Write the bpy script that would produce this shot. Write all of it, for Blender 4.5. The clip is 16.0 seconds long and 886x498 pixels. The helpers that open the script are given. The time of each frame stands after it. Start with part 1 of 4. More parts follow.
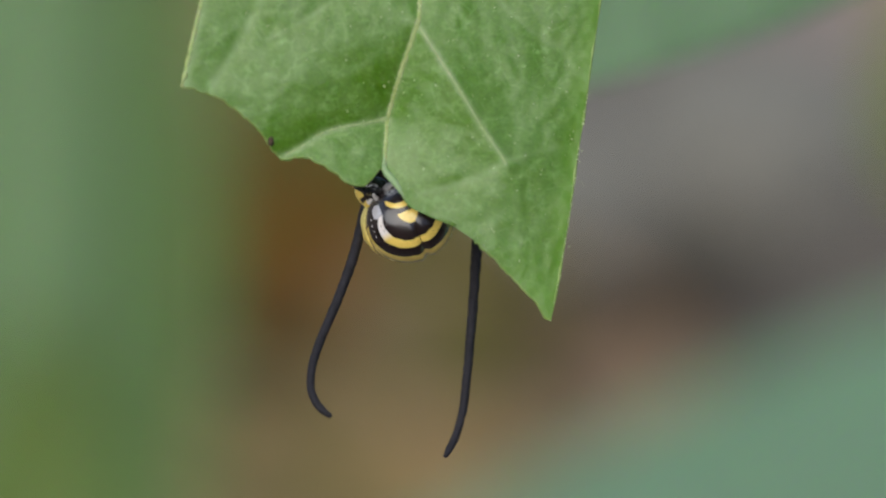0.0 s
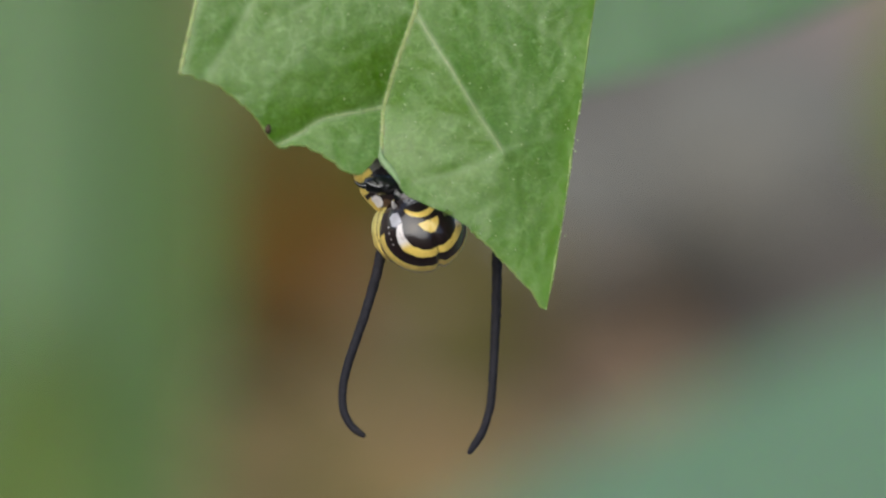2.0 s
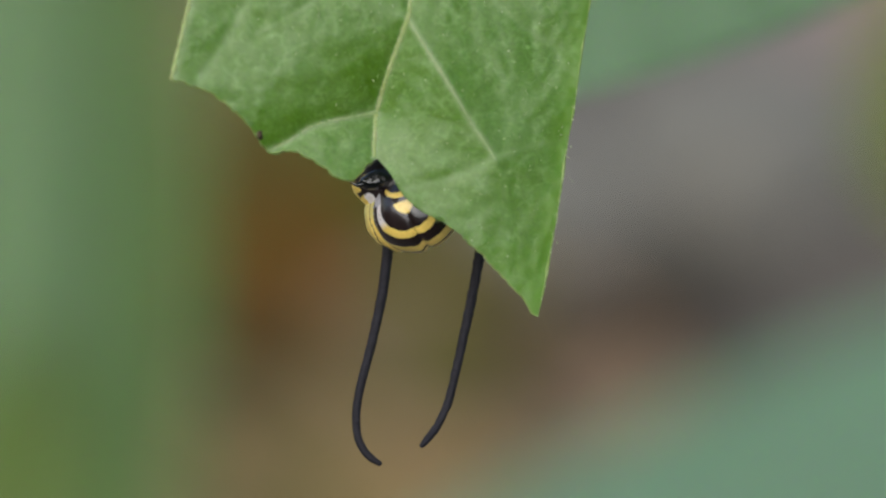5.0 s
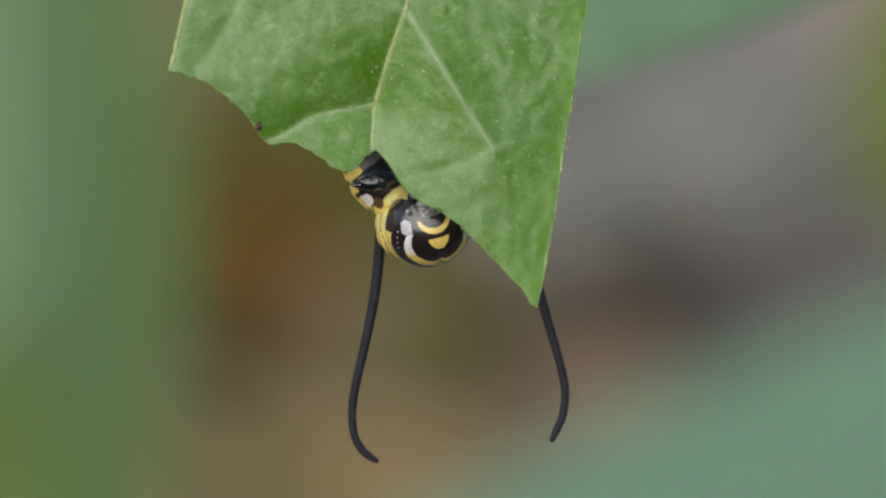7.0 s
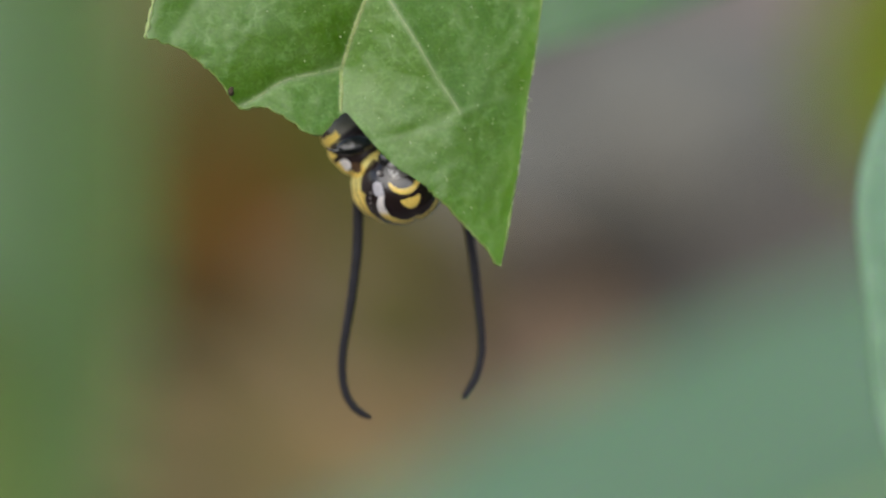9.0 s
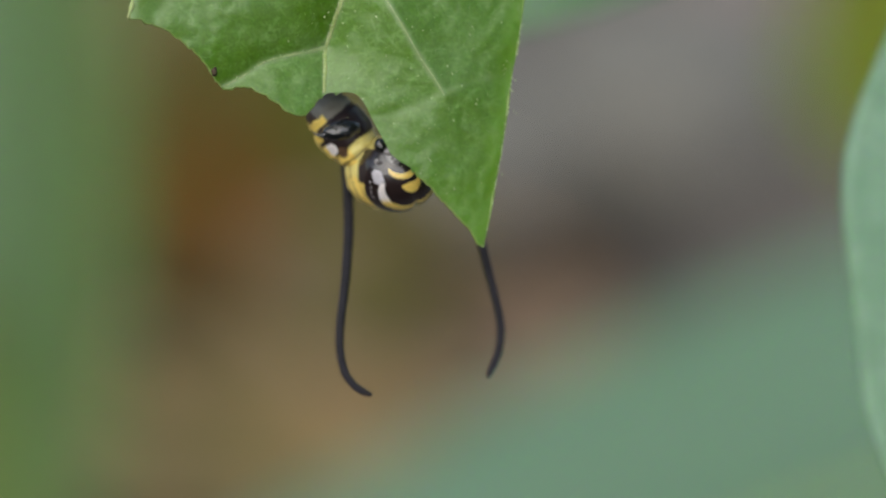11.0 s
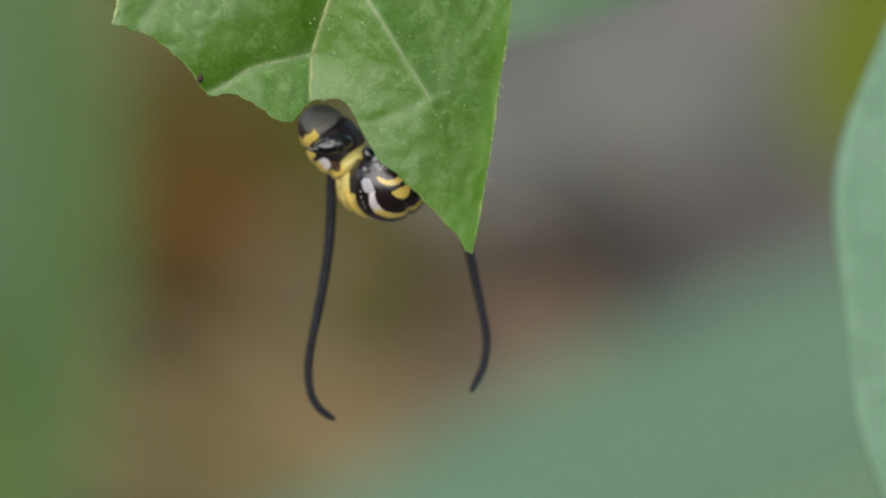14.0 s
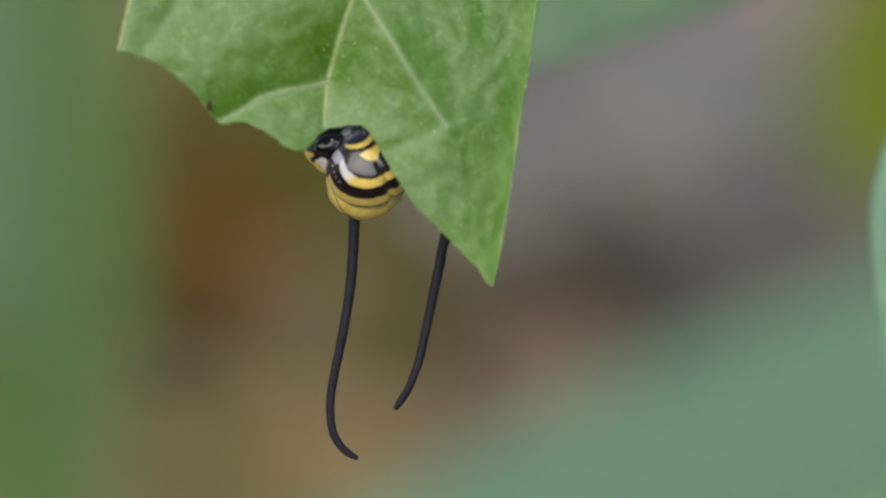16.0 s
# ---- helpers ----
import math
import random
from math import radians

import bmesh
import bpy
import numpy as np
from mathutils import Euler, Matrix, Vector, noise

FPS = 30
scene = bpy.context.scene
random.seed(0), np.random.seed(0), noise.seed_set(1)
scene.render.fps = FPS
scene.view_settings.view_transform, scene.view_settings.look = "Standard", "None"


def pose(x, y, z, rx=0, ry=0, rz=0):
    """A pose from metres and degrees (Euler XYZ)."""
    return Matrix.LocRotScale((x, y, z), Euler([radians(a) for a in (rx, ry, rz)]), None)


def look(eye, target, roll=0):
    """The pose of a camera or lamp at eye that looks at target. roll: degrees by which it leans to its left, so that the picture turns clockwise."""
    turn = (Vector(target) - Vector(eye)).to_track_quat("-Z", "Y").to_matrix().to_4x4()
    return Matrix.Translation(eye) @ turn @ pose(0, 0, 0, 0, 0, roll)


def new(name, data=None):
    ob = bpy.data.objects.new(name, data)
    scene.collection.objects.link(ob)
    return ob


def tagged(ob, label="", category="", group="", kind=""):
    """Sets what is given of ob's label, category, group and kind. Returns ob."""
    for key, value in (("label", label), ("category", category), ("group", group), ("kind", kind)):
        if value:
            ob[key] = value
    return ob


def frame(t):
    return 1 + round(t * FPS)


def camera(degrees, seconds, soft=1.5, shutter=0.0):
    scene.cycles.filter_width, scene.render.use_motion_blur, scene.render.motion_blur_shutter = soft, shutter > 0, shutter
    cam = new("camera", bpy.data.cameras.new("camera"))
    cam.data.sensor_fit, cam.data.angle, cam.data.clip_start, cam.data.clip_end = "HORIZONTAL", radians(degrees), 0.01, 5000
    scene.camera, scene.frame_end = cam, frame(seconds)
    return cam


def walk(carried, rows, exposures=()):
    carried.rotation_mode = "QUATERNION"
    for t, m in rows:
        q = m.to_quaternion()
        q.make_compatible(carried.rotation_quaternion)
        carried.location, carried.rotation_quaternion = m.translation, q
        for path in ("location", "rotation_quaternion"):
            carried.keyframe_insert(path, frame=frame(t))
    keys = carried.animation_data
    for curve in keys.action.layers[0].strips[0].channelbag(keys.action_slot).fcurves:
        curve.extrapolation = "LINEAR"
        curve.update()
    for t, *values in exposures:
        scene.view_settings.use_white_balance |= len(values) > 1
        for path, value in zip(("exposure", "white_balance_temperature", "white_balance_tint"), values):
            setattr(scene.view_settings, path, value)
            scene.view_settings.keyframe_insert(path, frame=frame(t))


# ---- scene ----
# ---- the camera: a long macro lens, tilted 45 degrees down at a hanging leaf ----
MM = 0.001
cam = camera(10.0, 16.0, soft=2.05)
cam.data.dof.use_dof = True
cam.data.dof.focus_distance = 0.2022
cam.data.dof.aperture_fstop = 28.0
# BACK sets how far the ground and the plants behind lie
BACK = 1.6
EYE = pose(0, 0, 0.43 * BACK, 45)
# the plane in focus, 20 cm before the lens: x to the right, y up, z towards the lens
STAGE = EYE @ Matrix.Translation((0, 0, -0.2))

# seconds, heading, tilt in degrees
PAN = [
    (0.0, 0.0, 0.0), (0.5, 0.0, 0.088), (1.0, 0.0, 0.181), (1.5, 0.0, 0.144),
    (2.0, -0.013, 0.031), (2.5, -0.026, -0.126), (3.0, -0.064, -0.096), (5.5, -0.256, 0.158),
    (6.0, -0.32, 0.108), (6.5, -0.371, 0.099), (7.0, -0.422, 0.066), (7.5, -0.543, -0.043),
    (8.0, -0.639, -0.125), (8.5, -0.754, -0.202), (9.0, -0.863, -0.315), (11.5, -1.055, -0.533),
    (12.0, -1.1, -0.494), (12.5, -1.151, -0.461), (13.0, -1.176, -0.443), (13.5, -1.189, -0.447),
    (14.0, -1.151, -0.433), (14.5, -1.087, -0.33), (15.0, -1.055, -0.043), (15.5, -1.023, 0.243),
    (16.0, -0.959, -0.127),
]


def turned(m, heading, tilt):
    return m @ pose(0, 0, 0, 0, heading, 0) @ pose(0, 0, 0, tilt)


walk(cam, [(t, turned(EYE, h, v)) for t, h, v in PAN], [(0.0, 0.39, 6950, 6), (16.0, 0.39, 6950, 6)])

# ---- light: a bright overcast day ----
world = bpy.data.worlds.new("sky")
world.use_nodes = True
scene.world = world
wn = world.node_tree.nodes
sky = wn.new("ShaderNodeTexSky")
sky.sky_type = "NISHITA"
sky.sun_disc = False
sky.sun_elevation = radians(52)
sky.sun_rotation = radians(-147)
wn["Background"].inputs["Strength"].default_value = 0.115
world.node_tree.links.new(sky.outputs[0], wn["Background"].inputs["Color"])
sun = new("sun", bpy.data.lights.new("sun", "SUN"))
sun.data.energy = 2.6
sun.data.angle = radians(90)
sun.data.color = (1.0, 0.98, 0.95)
sun.matrix_basis = look((-0.65, -1.0, 1.55), (0, 0, 0))

# ---- materials ----


class Nodes:
    """A small builder of node materials."""

    def __init__(self, name):
        self.mat = bpy.data.materials.new(name)
        self.mat.use_nodes = True
        self.tree = self.mat.node_tree
        self.shader = self.tree.nodes["Principled BSDF"]
        self.coord = self.add("ShaderNodeTexCoord").outputs["Object"]

    def add(self, kind):
        return self.tree.nodes.new(kind)

    def put(self, socket, value):
        if hasattr(value, "is_linked"):
            self.tree.links.new(value, socket)
        else:
            socket.default_value = value

    def noise(self, scale, detail=4.0, rough=0.55):
        n = self.add("ShaderNodeTexNoise")
        self.put(n.inputs["Vector"], self.coord)
        n.inputs["Scale"].default_value = scale
        n.inputs["Detail"].default_value = detail
        n.inputs["Roughness"].default_value = rough
        return n.outputs["Fac"]

    def cells(self, scale, feature="DISTANCE_TO_EDGE"):
        n = self.add("ShaderNodeTexVoronoi")
        n.feature = feature
        self.put(n.inputs["Vector"], self.coord)
        n.inputs["Scale"].default_value = scale
        return n.outputs["Distance"]

    def ramp(self, fac, stops):
        n = self.add("ShaderNodeValToRGB")
        el = n.color_ramp.elements
        el[0].position, el[0].color = stops[0][0], (*stops[0][1], 1)
        el[1].position, el[1].color = stops[-1][0], (*stops[-1][1], 1)
        for pos, col in stops[1:-1]:
            el.new(pos).color = (*col, 1)
        self.put(n.inputs["Fac"], fac)
        return n.outputs["Color"]

    def mix(self, fac, a, b, blend="MIX"):
        n = self.add("ShaderNodeMix")
        n.data_type, n.blend_type = "RGBA", blend
        self.put(n.inputs[0], fac)
        self.put(n.inputs[6], a if hasattr(a, "is_linked") else (*a, 1))
        self.put(n.inputs[7], b if hasattr(b, "is_linked") else (*b, 1))
        return n.outputs[2]

    def bump(self, height, distance, strength=0.5):
        n = self.add("ShaderNodeBump")
        n.inputs["Strength"].default_value = strength
        n.inputs["Distance"].default_value = distance
        self.put(n.inputs["Height"], height)
        self.put(self.shader.inputs["Normal"], n.outputs["Normal"])

    def done(self, colour, roughness=0.6, specular=0.5, sheen=0.0, coat=0.0, thin=0.0):
        s = self.shader.inputs
        self.put(s["Base Color"], colour)
        self.put(s["Roughness"], roughness)
        s["Specular IOR Level"].default_value = specular
        s["Coat Weight"].default_value = coat
        s["Coat Roughness"].default_value = 0.1
        if thin:
            s["Subsurface Weight"].default_value = thin
            s["Subsurface Radius"].default_value = (0.35, 1.0, 0.15)
            s["Subsurface Scale"].default_value = 0.4 * MM
        return self.mat


def blade_material(name, dark, mid, light, net=0.35, rough=0.5, zones=False, wax=0.5):
    """Leaf skin: cloudy green, a pale broken net of fine veins, hairs' grain; zones: pale beside the veins, yellower at the margin."""
    n = Nodes(name)
    cloud = n.noise(300, 6, 0.6)
    base = n.ramp(cloud, [(0.30, dark), (0.5, mid), (0.72, light)])
    fine = n.noise(2600, 5, 0.7)
    base = n.mix(n.ramp(fine, [(0.45, (0, 0, 0)), (0.70, (0.55, 0.55, 0.55))]), base, light)
    grit = n.ramp(n.noise(7500, 3, 0.6), [(0.30, (0.80, 0.82, 0.76)), (0.55, (1, 1, 1)), (0.75, (1.18, 1.15, 1.25))])
    base = n.mix(1.0, base, grit, "MULTIPLY")
    pale = tuple(min(1, c * 1.35 + 0.045) for c in light)
    # the net of veins, coarse and fine, broken up
    wob = n.add("ShaderNodeTexNoise")
    wob.inputs["Scale"].default_value = 900
    n.put(wob.inputs["Vector"], n.coord)
    warp = n.add("ShaderNodeVectorMath")
    warp.operation = "MULTIPLY_ADD"
    n.put(warp.inputs[0], wob.outputs["Color"])
    warp.inputs[1].default_value = (0.55 * MM, 0.55 * MM, 0.55 * MM)
    n.put(warp.inputs[2], n.coord)
    heights = []
    for scale, thin, share, gap in ((560, 0.05, net * 0.45, 0.52), (1700, 0.10, net * 0.4, 0.46)):
        cell = n.add("ShaderNodeTexVoronoi")
        cell.feature = "DISTANCE_TO_EDGE"
        cell.inputs["Scale"].default_value = scale
        n.put(cell.inputs["Vector"], warp.outputs[0])
        heights.append(cell.outputs["Distance"])
        lines = n.ramp(cell.outputs["Distance"], [(0.0, (1, 1, 1)), (thin, (0, 0, 0))])
        patchy = n.ramp(n.noise(scale * 1.3, 3), [(gap, (0, 0, 0)), (gap + 0.14, (share, share, share))])
        base = n.mix(n.mix(1.0, lines, patchy, "MULTIPLY"), base, pale)
    # soft pale blotches
    blotch = n.ramp(n.noise(1900, 4, 0.65), [(0.54, (0, 0, 0)), (0.68, (net * 0.45,) * 3)])
    base = n.mix(blotch, base, pale)
    # tiny pale flecks
    dots = n.ramp(n.cells(1500, "F1"), [(0.09, (0.8, 0.8, 0.8)), (0.17, (0, 0, 0))])
    sparse = n.ramp(n.noise(1100, 2), [(0.55, (0, 0, 0)), (0.64, (1, 1, 1))])
    base = n.mix(n.mix(1.0, dots, sparse, "MULTIPLY"), base, pale)
    if zones:
        zone = n.add("ShaderNodeAttribute")
        zone.attribute_name = "zone"
        parts = n.add("ShaderNodeSeparateColor")
        n.put(parts.inputs[0], zone.outputs["Color"])
        base = n.mix(parts.outputs[0], base, (0.23, 0.34, 0.14))
        base = n.mix(parts.outputs[1], base, (0.104, 0.238, 0.010))
    swell = n.add("ShaderNodeMath")
    swell.operation = "MULTIPLY_ADD"
    n.put(swell.inputs[0], n.ramp(heights[1], [(0.0, (0, 0, 0)), (0.35, (1, 1, 1))]))
    swell.inputs[1].default_value = 0.35
    n.put(swell.inputs[2], n.noise(1500, 5, 0.7))
    n.bump(swell.outputs[0], 0.05 * MM, 0.35)
    return n.done(base, n.ramp(n.noise(900, 3), [(0.3, (rough - 0.1,) * 3), (0.7, (rough + 0.12,) * 3)]), wax, thin=0.25)


def plain_grain(name, a, b, scale, rough=0.7, specular=0.4, depth=0.05, coat=0.0, thin=0.0):
    n = Nodes(name)
    base = n.ramp(n.noise(scale, 6, 0.62), [(0.32, a), (0.68, b)])
    n.bump(n.noise(scale * 4, 4), depth * MM, 0.5)
    return n.done(base, rough, specular, coat=coat, thin=thin)


def pigment_material(name, rough=0.22, coat=0.9, shine=0.5):
    """Skin whose colours lie in the mesh as pigment."""
    n = Nodes(name)
    skin = n.add("ShaderNodeAttribute")
    skin.attribute_name = "pigment"
    att = skin.outputs["Color"]
    shade = n.ramp(n.noise(2600, 4), [(0.25, (0.78, 0.74, 0.7)), (0.7, (1, 1, 1))])
    base = n.mix(1.0, att, shade, "MULTIPLY")
    n.bump(n.noise(4200, 3), 0.035 * MM, 0.4)
    return n.done(base, rough, shine, coat=coat)


LEAF = blade_material("leaf_skin", (0.064, 0.164, 0.006), (0.087, 0.194, 0.014), (0.116, 0.226, 0.044), 0.88, 0.38, True, 0.6)
VEIN = plain_grain("vein_skin", (0.27, 0.365, 0.11), (0.43, 0.51, 0.23), 1500, 0.5, thin=0.2)
SIDE_VEIN = plain_grain("side_vein_skin", (0.23, 0.335, 0.115), (0.34, 0.43, 0.20), 1500, 0.5, thin=0.2)
LIP = plain_grain("leaf_lip", (0.19, 0.30, 0.135), (0.27, 0.38, 0.20), 2200, 0.5, thin=0.2)
RIM = plain_grain("leaf_rim", (0.17, 0.28, 0.05), (0.27, 0.36, 0.12), 1800, 0.5)
HAIR = plain_grain("leaf_hair", (0.30, 0.42, 0.16), (0.48, 0.56, 0.32), 3000, 0.4)
BLUE_LEAF = blade_material("glaucous_leaf", (0.098, 0.195, 0.115), (0.122, 0.235, 0.141), (0.157, 0.278, 0.178), 0.25, 0.55)
DEEP_LEAF = blade_material("deep_green_leaf", (0.106, 0.198, 0.060), (0.136, 0.240, 0.078), (0.168, 0.282, 0.10), 0.2, 0.6)
UNSEEN_HEDGE = blade_material("unseen_hedge_leaves", (0.02, 0.04, 0.012), (0.035, 0.07, 0.02), (0.06, 0.11, 0.035), 0.2, 0.7)
OLIVE_GREEN = blade_material("olive_green_leaf", (0.095, 0.16, 0.028), (0.12, 0.192, 0.04), (0.15, 0.225, 0.06), 0.2, 0.6)
LIME_LEAF = blade_material("yellow_green_leaf", (0.19, 0.25, 0.02), (0.24, 0.305, 0.03), (0.29, 0.35, 0.05), 0.2, 0.55)
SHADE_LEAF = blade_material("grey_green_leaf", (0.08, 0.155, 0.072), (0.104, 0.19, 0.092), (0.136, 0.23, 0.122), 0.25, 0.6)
SOFT_LEAF = blade_material("soft_green_leaf", (0.125, 0.225, 0.102), (0.152, 0.262, 0.124), (0.185, 0.302, 0.15), 0.25, 0.6)
PALE_LEAF = blade_material("pale_glaucous_leaf", (0.125, 0.25, 0.15), (0.16, 0.30, 0.185), (0.21, 0.36, 0.235), 0.2, 0.5)
STEM = plain_grain("green_stem", (0.08, 0.15, 0.04), (0.14, 0.22, 0.08), 400, 0.55)
PIGMENT = pigment_material("caterpillar_head_skin", 0.24, 0.5, 0.8)
SOFT_SKIN = pigment_material("caterpillar_body_skin", 0.42, 0.08, 0.4)
GLOSS = plain_grain("black_cuticle", (0.004, 0.004, 0.005), (0.012, 0.011, 0.013), 1500, 0.14, 0.9, 0.12, coat=1.0)
FILAMENT = plain_grain("filament_skin", (0.006, 0.005, 0.008), (0.020, 0.018, 0.026), 3500, 0.62, 0.35, 0.14)
FRASS = plain_grain("scar_skin", (0.03, 0.02, 0.012), (0.09, 0.06, 0.035), 3000, 0.8)
SOIL = plain_grain("soil", (0.098, 0.085, 0.074), (0.172, 0.152, 0.134), 35, 0.95, 0.2, 0.6)
STONE = plain_grain("grey_stone", (0.165, 0.158, 0.14), (0.265, 0.252, 0.224), 30, 0.9, 0.2, 0.15)
RUST_LEAF = plain_grain("rusty_dead_leaf", (0.155, 0.050, 0.005), (0.195, 0.063, 0.008), 120, 0.8, 0.3, 0.5)
OLIVE_LEAF = plain_grain("olive_dead_leaf", (0.072, 0.063, 0.005), (0.108, 0.094, 0.011), 120, 0.8, 0.3, 0.5)
TAN_LEAF = plain_grain("tan_dead_leaf", (0.31, 0.20, 0.094), (0.40, 0.268, 0.134), 120, 0.85, 0.3, 0.5)
KHAKI_LEAF = plain_grain("khaki_dead_leaf", (0.15, 0.125, 0.048), (0.21, 0.172, 0.072), 120, 0.85, 0.3, 0.5)
BROWN_LEAF = plain_grain("brown_dead_leaf", (0.235, 0.160, 0.104), (0.315, 0.216, 0.143), 120, 0.85, 0.3, 0.5)
STRAW_LEAF = plain_grain("straw_dead_leaf", (0.30, 0.22, 0.09), (0.39, 0.285, 0.13), 120, 0.85, 0.3, 0.5)
PINK_LEAF = plain_grain("pinkish_dead_leaf", (0.25, 0.19, 0.168), (0.32, 0.25, 0.222), 120, 0.85, 0.3, 0.5)
DARK_LEAF = plain_grain("dark_dead_leaf", (0.02, 0.015, 0.01), (0.05, 0.038, 0.025), 120, 0.9, 0.3, 0.5)

# ---- mesh tools ----


def part(name, bm, material, parent=None, label=""):
    me = bpy.data.meshes.new(name)
    bm.normal_update()
    bm.to_mesh(me)
    bm.free()
    for p in me.polygons:
        p.use_smooth = True
    if material:
        me.materials.append(material)
    ob = new(name, me)
    if parent:
        ob.parent = parent
    if label:
        tagged(ob, label)
    return ob


def along(points, count):
    """Points spread evenly over a smooth curve through the given ones."""
    p = [Vector(q if len(q) == 3 else (*q, 0)) for q in points]
    dense = []
    for i in range(len(p) - 1):
        a, b, c, d = p[max(i - 1, 0)], p[i], p[i + 1], p[min(i + 2, len(p) - 1)]
        for k in range(24):
            t = k / 24
            dense.append(0.5 * (2 * b + (c - a) * t + (2 * a - 5 * b + 4 * c - d) * t * t + (3 * b - a - 3 * c + d) * t ** 3))
    dense.append(p[-1])
    run = [0.0]
    for a, b in zip(dense, dense[1:]):
        run.append(run[-1] + (b - a).length)
    out, j = [], 0
    for k in range(count):
        s = run[-1] * k / (count - 1)
        while j < len(run) - 2 and run[j + 1] < s:
            j += 1
        gap = run[j + 1] - run[j]
        out.append(dense[j].lerp(dense[j + 1], (s - run[j]) / gap if gap else 0))
    return out


def tube(bm, path, radius, sides=10, flat=1.0, rough=0.0):
    """A round-ended tube along a path; radius is a function of 0..1."""
    rings = []
    n = len(path)
    for i, c in enumerate(path):
        ahead = (path[min(i + 1, n - 1)] - path[max(i - 1, 0)]).normalized()
        side = ahead.cross(Vector((0, 0, 1)))
        side = side.normalized() if side.length > 1e-6 else Vector((1, 0, 0))
        up = side.cross(ahead)
        r = radius(i / (n - 1))
        ring = []
        for k in range(sides):
            a = 2 * math.pi * k / sides
            w = r * (1 + rough * noise.noise(Vector((i * 0.9, math.cos(a) * 2, math.sin(a) * 2))))
            ring.append(bm.verts.new(c + side * (w * math.cos(a)) + up * (w * flat * math.sin(a))))
        rings.append(ring)
    for a, b in zip(rings, rings[1:]):
        for k in range(sides):
            bm.faces.new((a[k], b[k], b[(k + 1) % sides], a[(k + 1) % sides]))
    for ring, c, s in ((rings[0], path[0] - (path[1] - path[0]).normalized() * radius(0) * 0.6, -1), (rings[-1], path[-1] + (path[-1] - path[-2]).normalized() * radius(1) * 0.6, 1)):
        tipv = bm.verts.new(c)
        for k in range(sides):
            bm.faces.new((ring[(k + 1) % sides], ring[k], tipv)[::s])
    return bm


def sheet(rows):
    """A mesh from rows of points."""
    bm = bmesh.new()
    grid = [[bm.verts.new(p) for p in row] for row in rows]
    for a, b in zip(grid, grid[1:]):
        for i in range(len(a) - 1):
            bm.faces.new((a[i], a[i + 1], b[i + 1], b[i]))
    return bm


def solid(ob, thick, offset=0.0, rim=True):
    m = ob.modifiers.new("thickness", "SOLIDIFY")
    m.thickness, m.offset, m.use_rim = thick, offset, rim
    return ob


# ---- the eaten leaf; its own plane in millimetres, origin where the lower side vein leaves the midrib ----
LEFT_EDGE = [(-7.04, 6.54), (-7.50, 4.54), (-7.88, 2.90), (-8.26, 1.19)]
BITE = [(-8.26, 1.19), (-7.26, 0.96), (-6.39, 0.47), (-5.62, -0.12), (-4.96, -0.84), (-4.36, -1.59), (-3.63, -1.54), (-2.95, -1.77), (-2.29, -2.17), (-1.73, -2.53), (-1.17, -2.67), (-0.72, -2.36), (-0.41, -2.05), (-0.05, -1.84), (0.21, -1.82), (1.24, -1.78), (2.00, -2.87), (2.65, -3.96), (3.31, -4.88), (3.80, -5.26), (4.66, -6.15), (5.44, -6.93), (6.32, -8.04)]
RIGHT_EDGE = [(6.32, -8.04), (6.58, -6.93), (6.92, -4.92), (7.38, -1.81), (7.69, 0.08), (7.96, 1.98), (8.38, 4.66), (8.66, 6.67)]
TOP_EDGE = [(-7.04, 6.54), (-6.03, 9.41), (-2.90, 12.53), (1.69, 14.14), (5.85, 12.42), (8.33, 9.55), (8.66, 6.67)]
MIDRIB = [(1.69, 14.14), (1.33, 6.83), (1.14, 4.61), (1.02, 3.72), (0.53, 2.16), (0.12, 0.62), (-0.02, -0.05), (-0.13, -0.94), (-0.18, -1.79)]
SIDE_VEINS = [
    ([(1.00, 3.72), (1.58, 2.73), (2.54, 1.20), (3.46, -0.31), (4.18, -1.36), (4.45, -1.77)], 0.075),
    ([(0.00, -0.01), (-0.72, -0.16), (-2.50, -0.54), (-3.62, -1.22), (-4.36, -1.59)], 0.11),
    ([(-4.71, 5.90), (-5.50, 3.90), (-5.95, 3.12), (-6.50, 2.13), (-7.26, 0.96)], 0.05),
    ([(4.41, -1.77), (3.43, -2.35), (2.42, -2.70), (1.06, -3.04)], 0.035),
    ([(4.41, -1.77), (6.03, -1.25), (7.27, -1.10)], 0.04),
    ([(4.41, -1.77), (4.78, -3.82), (4.89, -5.81)], 0.035),
    ([(1.28, 7.71), (3.57, 5.29), (5.82, 3.30), (7.62, 2.42)], 0.03),
    ([(1.21, 6.83), (-1.14, 5.47), (-2.93, 4.14), (-4.94, 3.02)], 0.03),
    ([(0.53, 2.16), (-0.28, 2.28), (-1.04, 2.10)], 0.04),
    ([(5.72, 0.06), (6.57, 0.31), (7.05, 0.15)], 0.04),
]


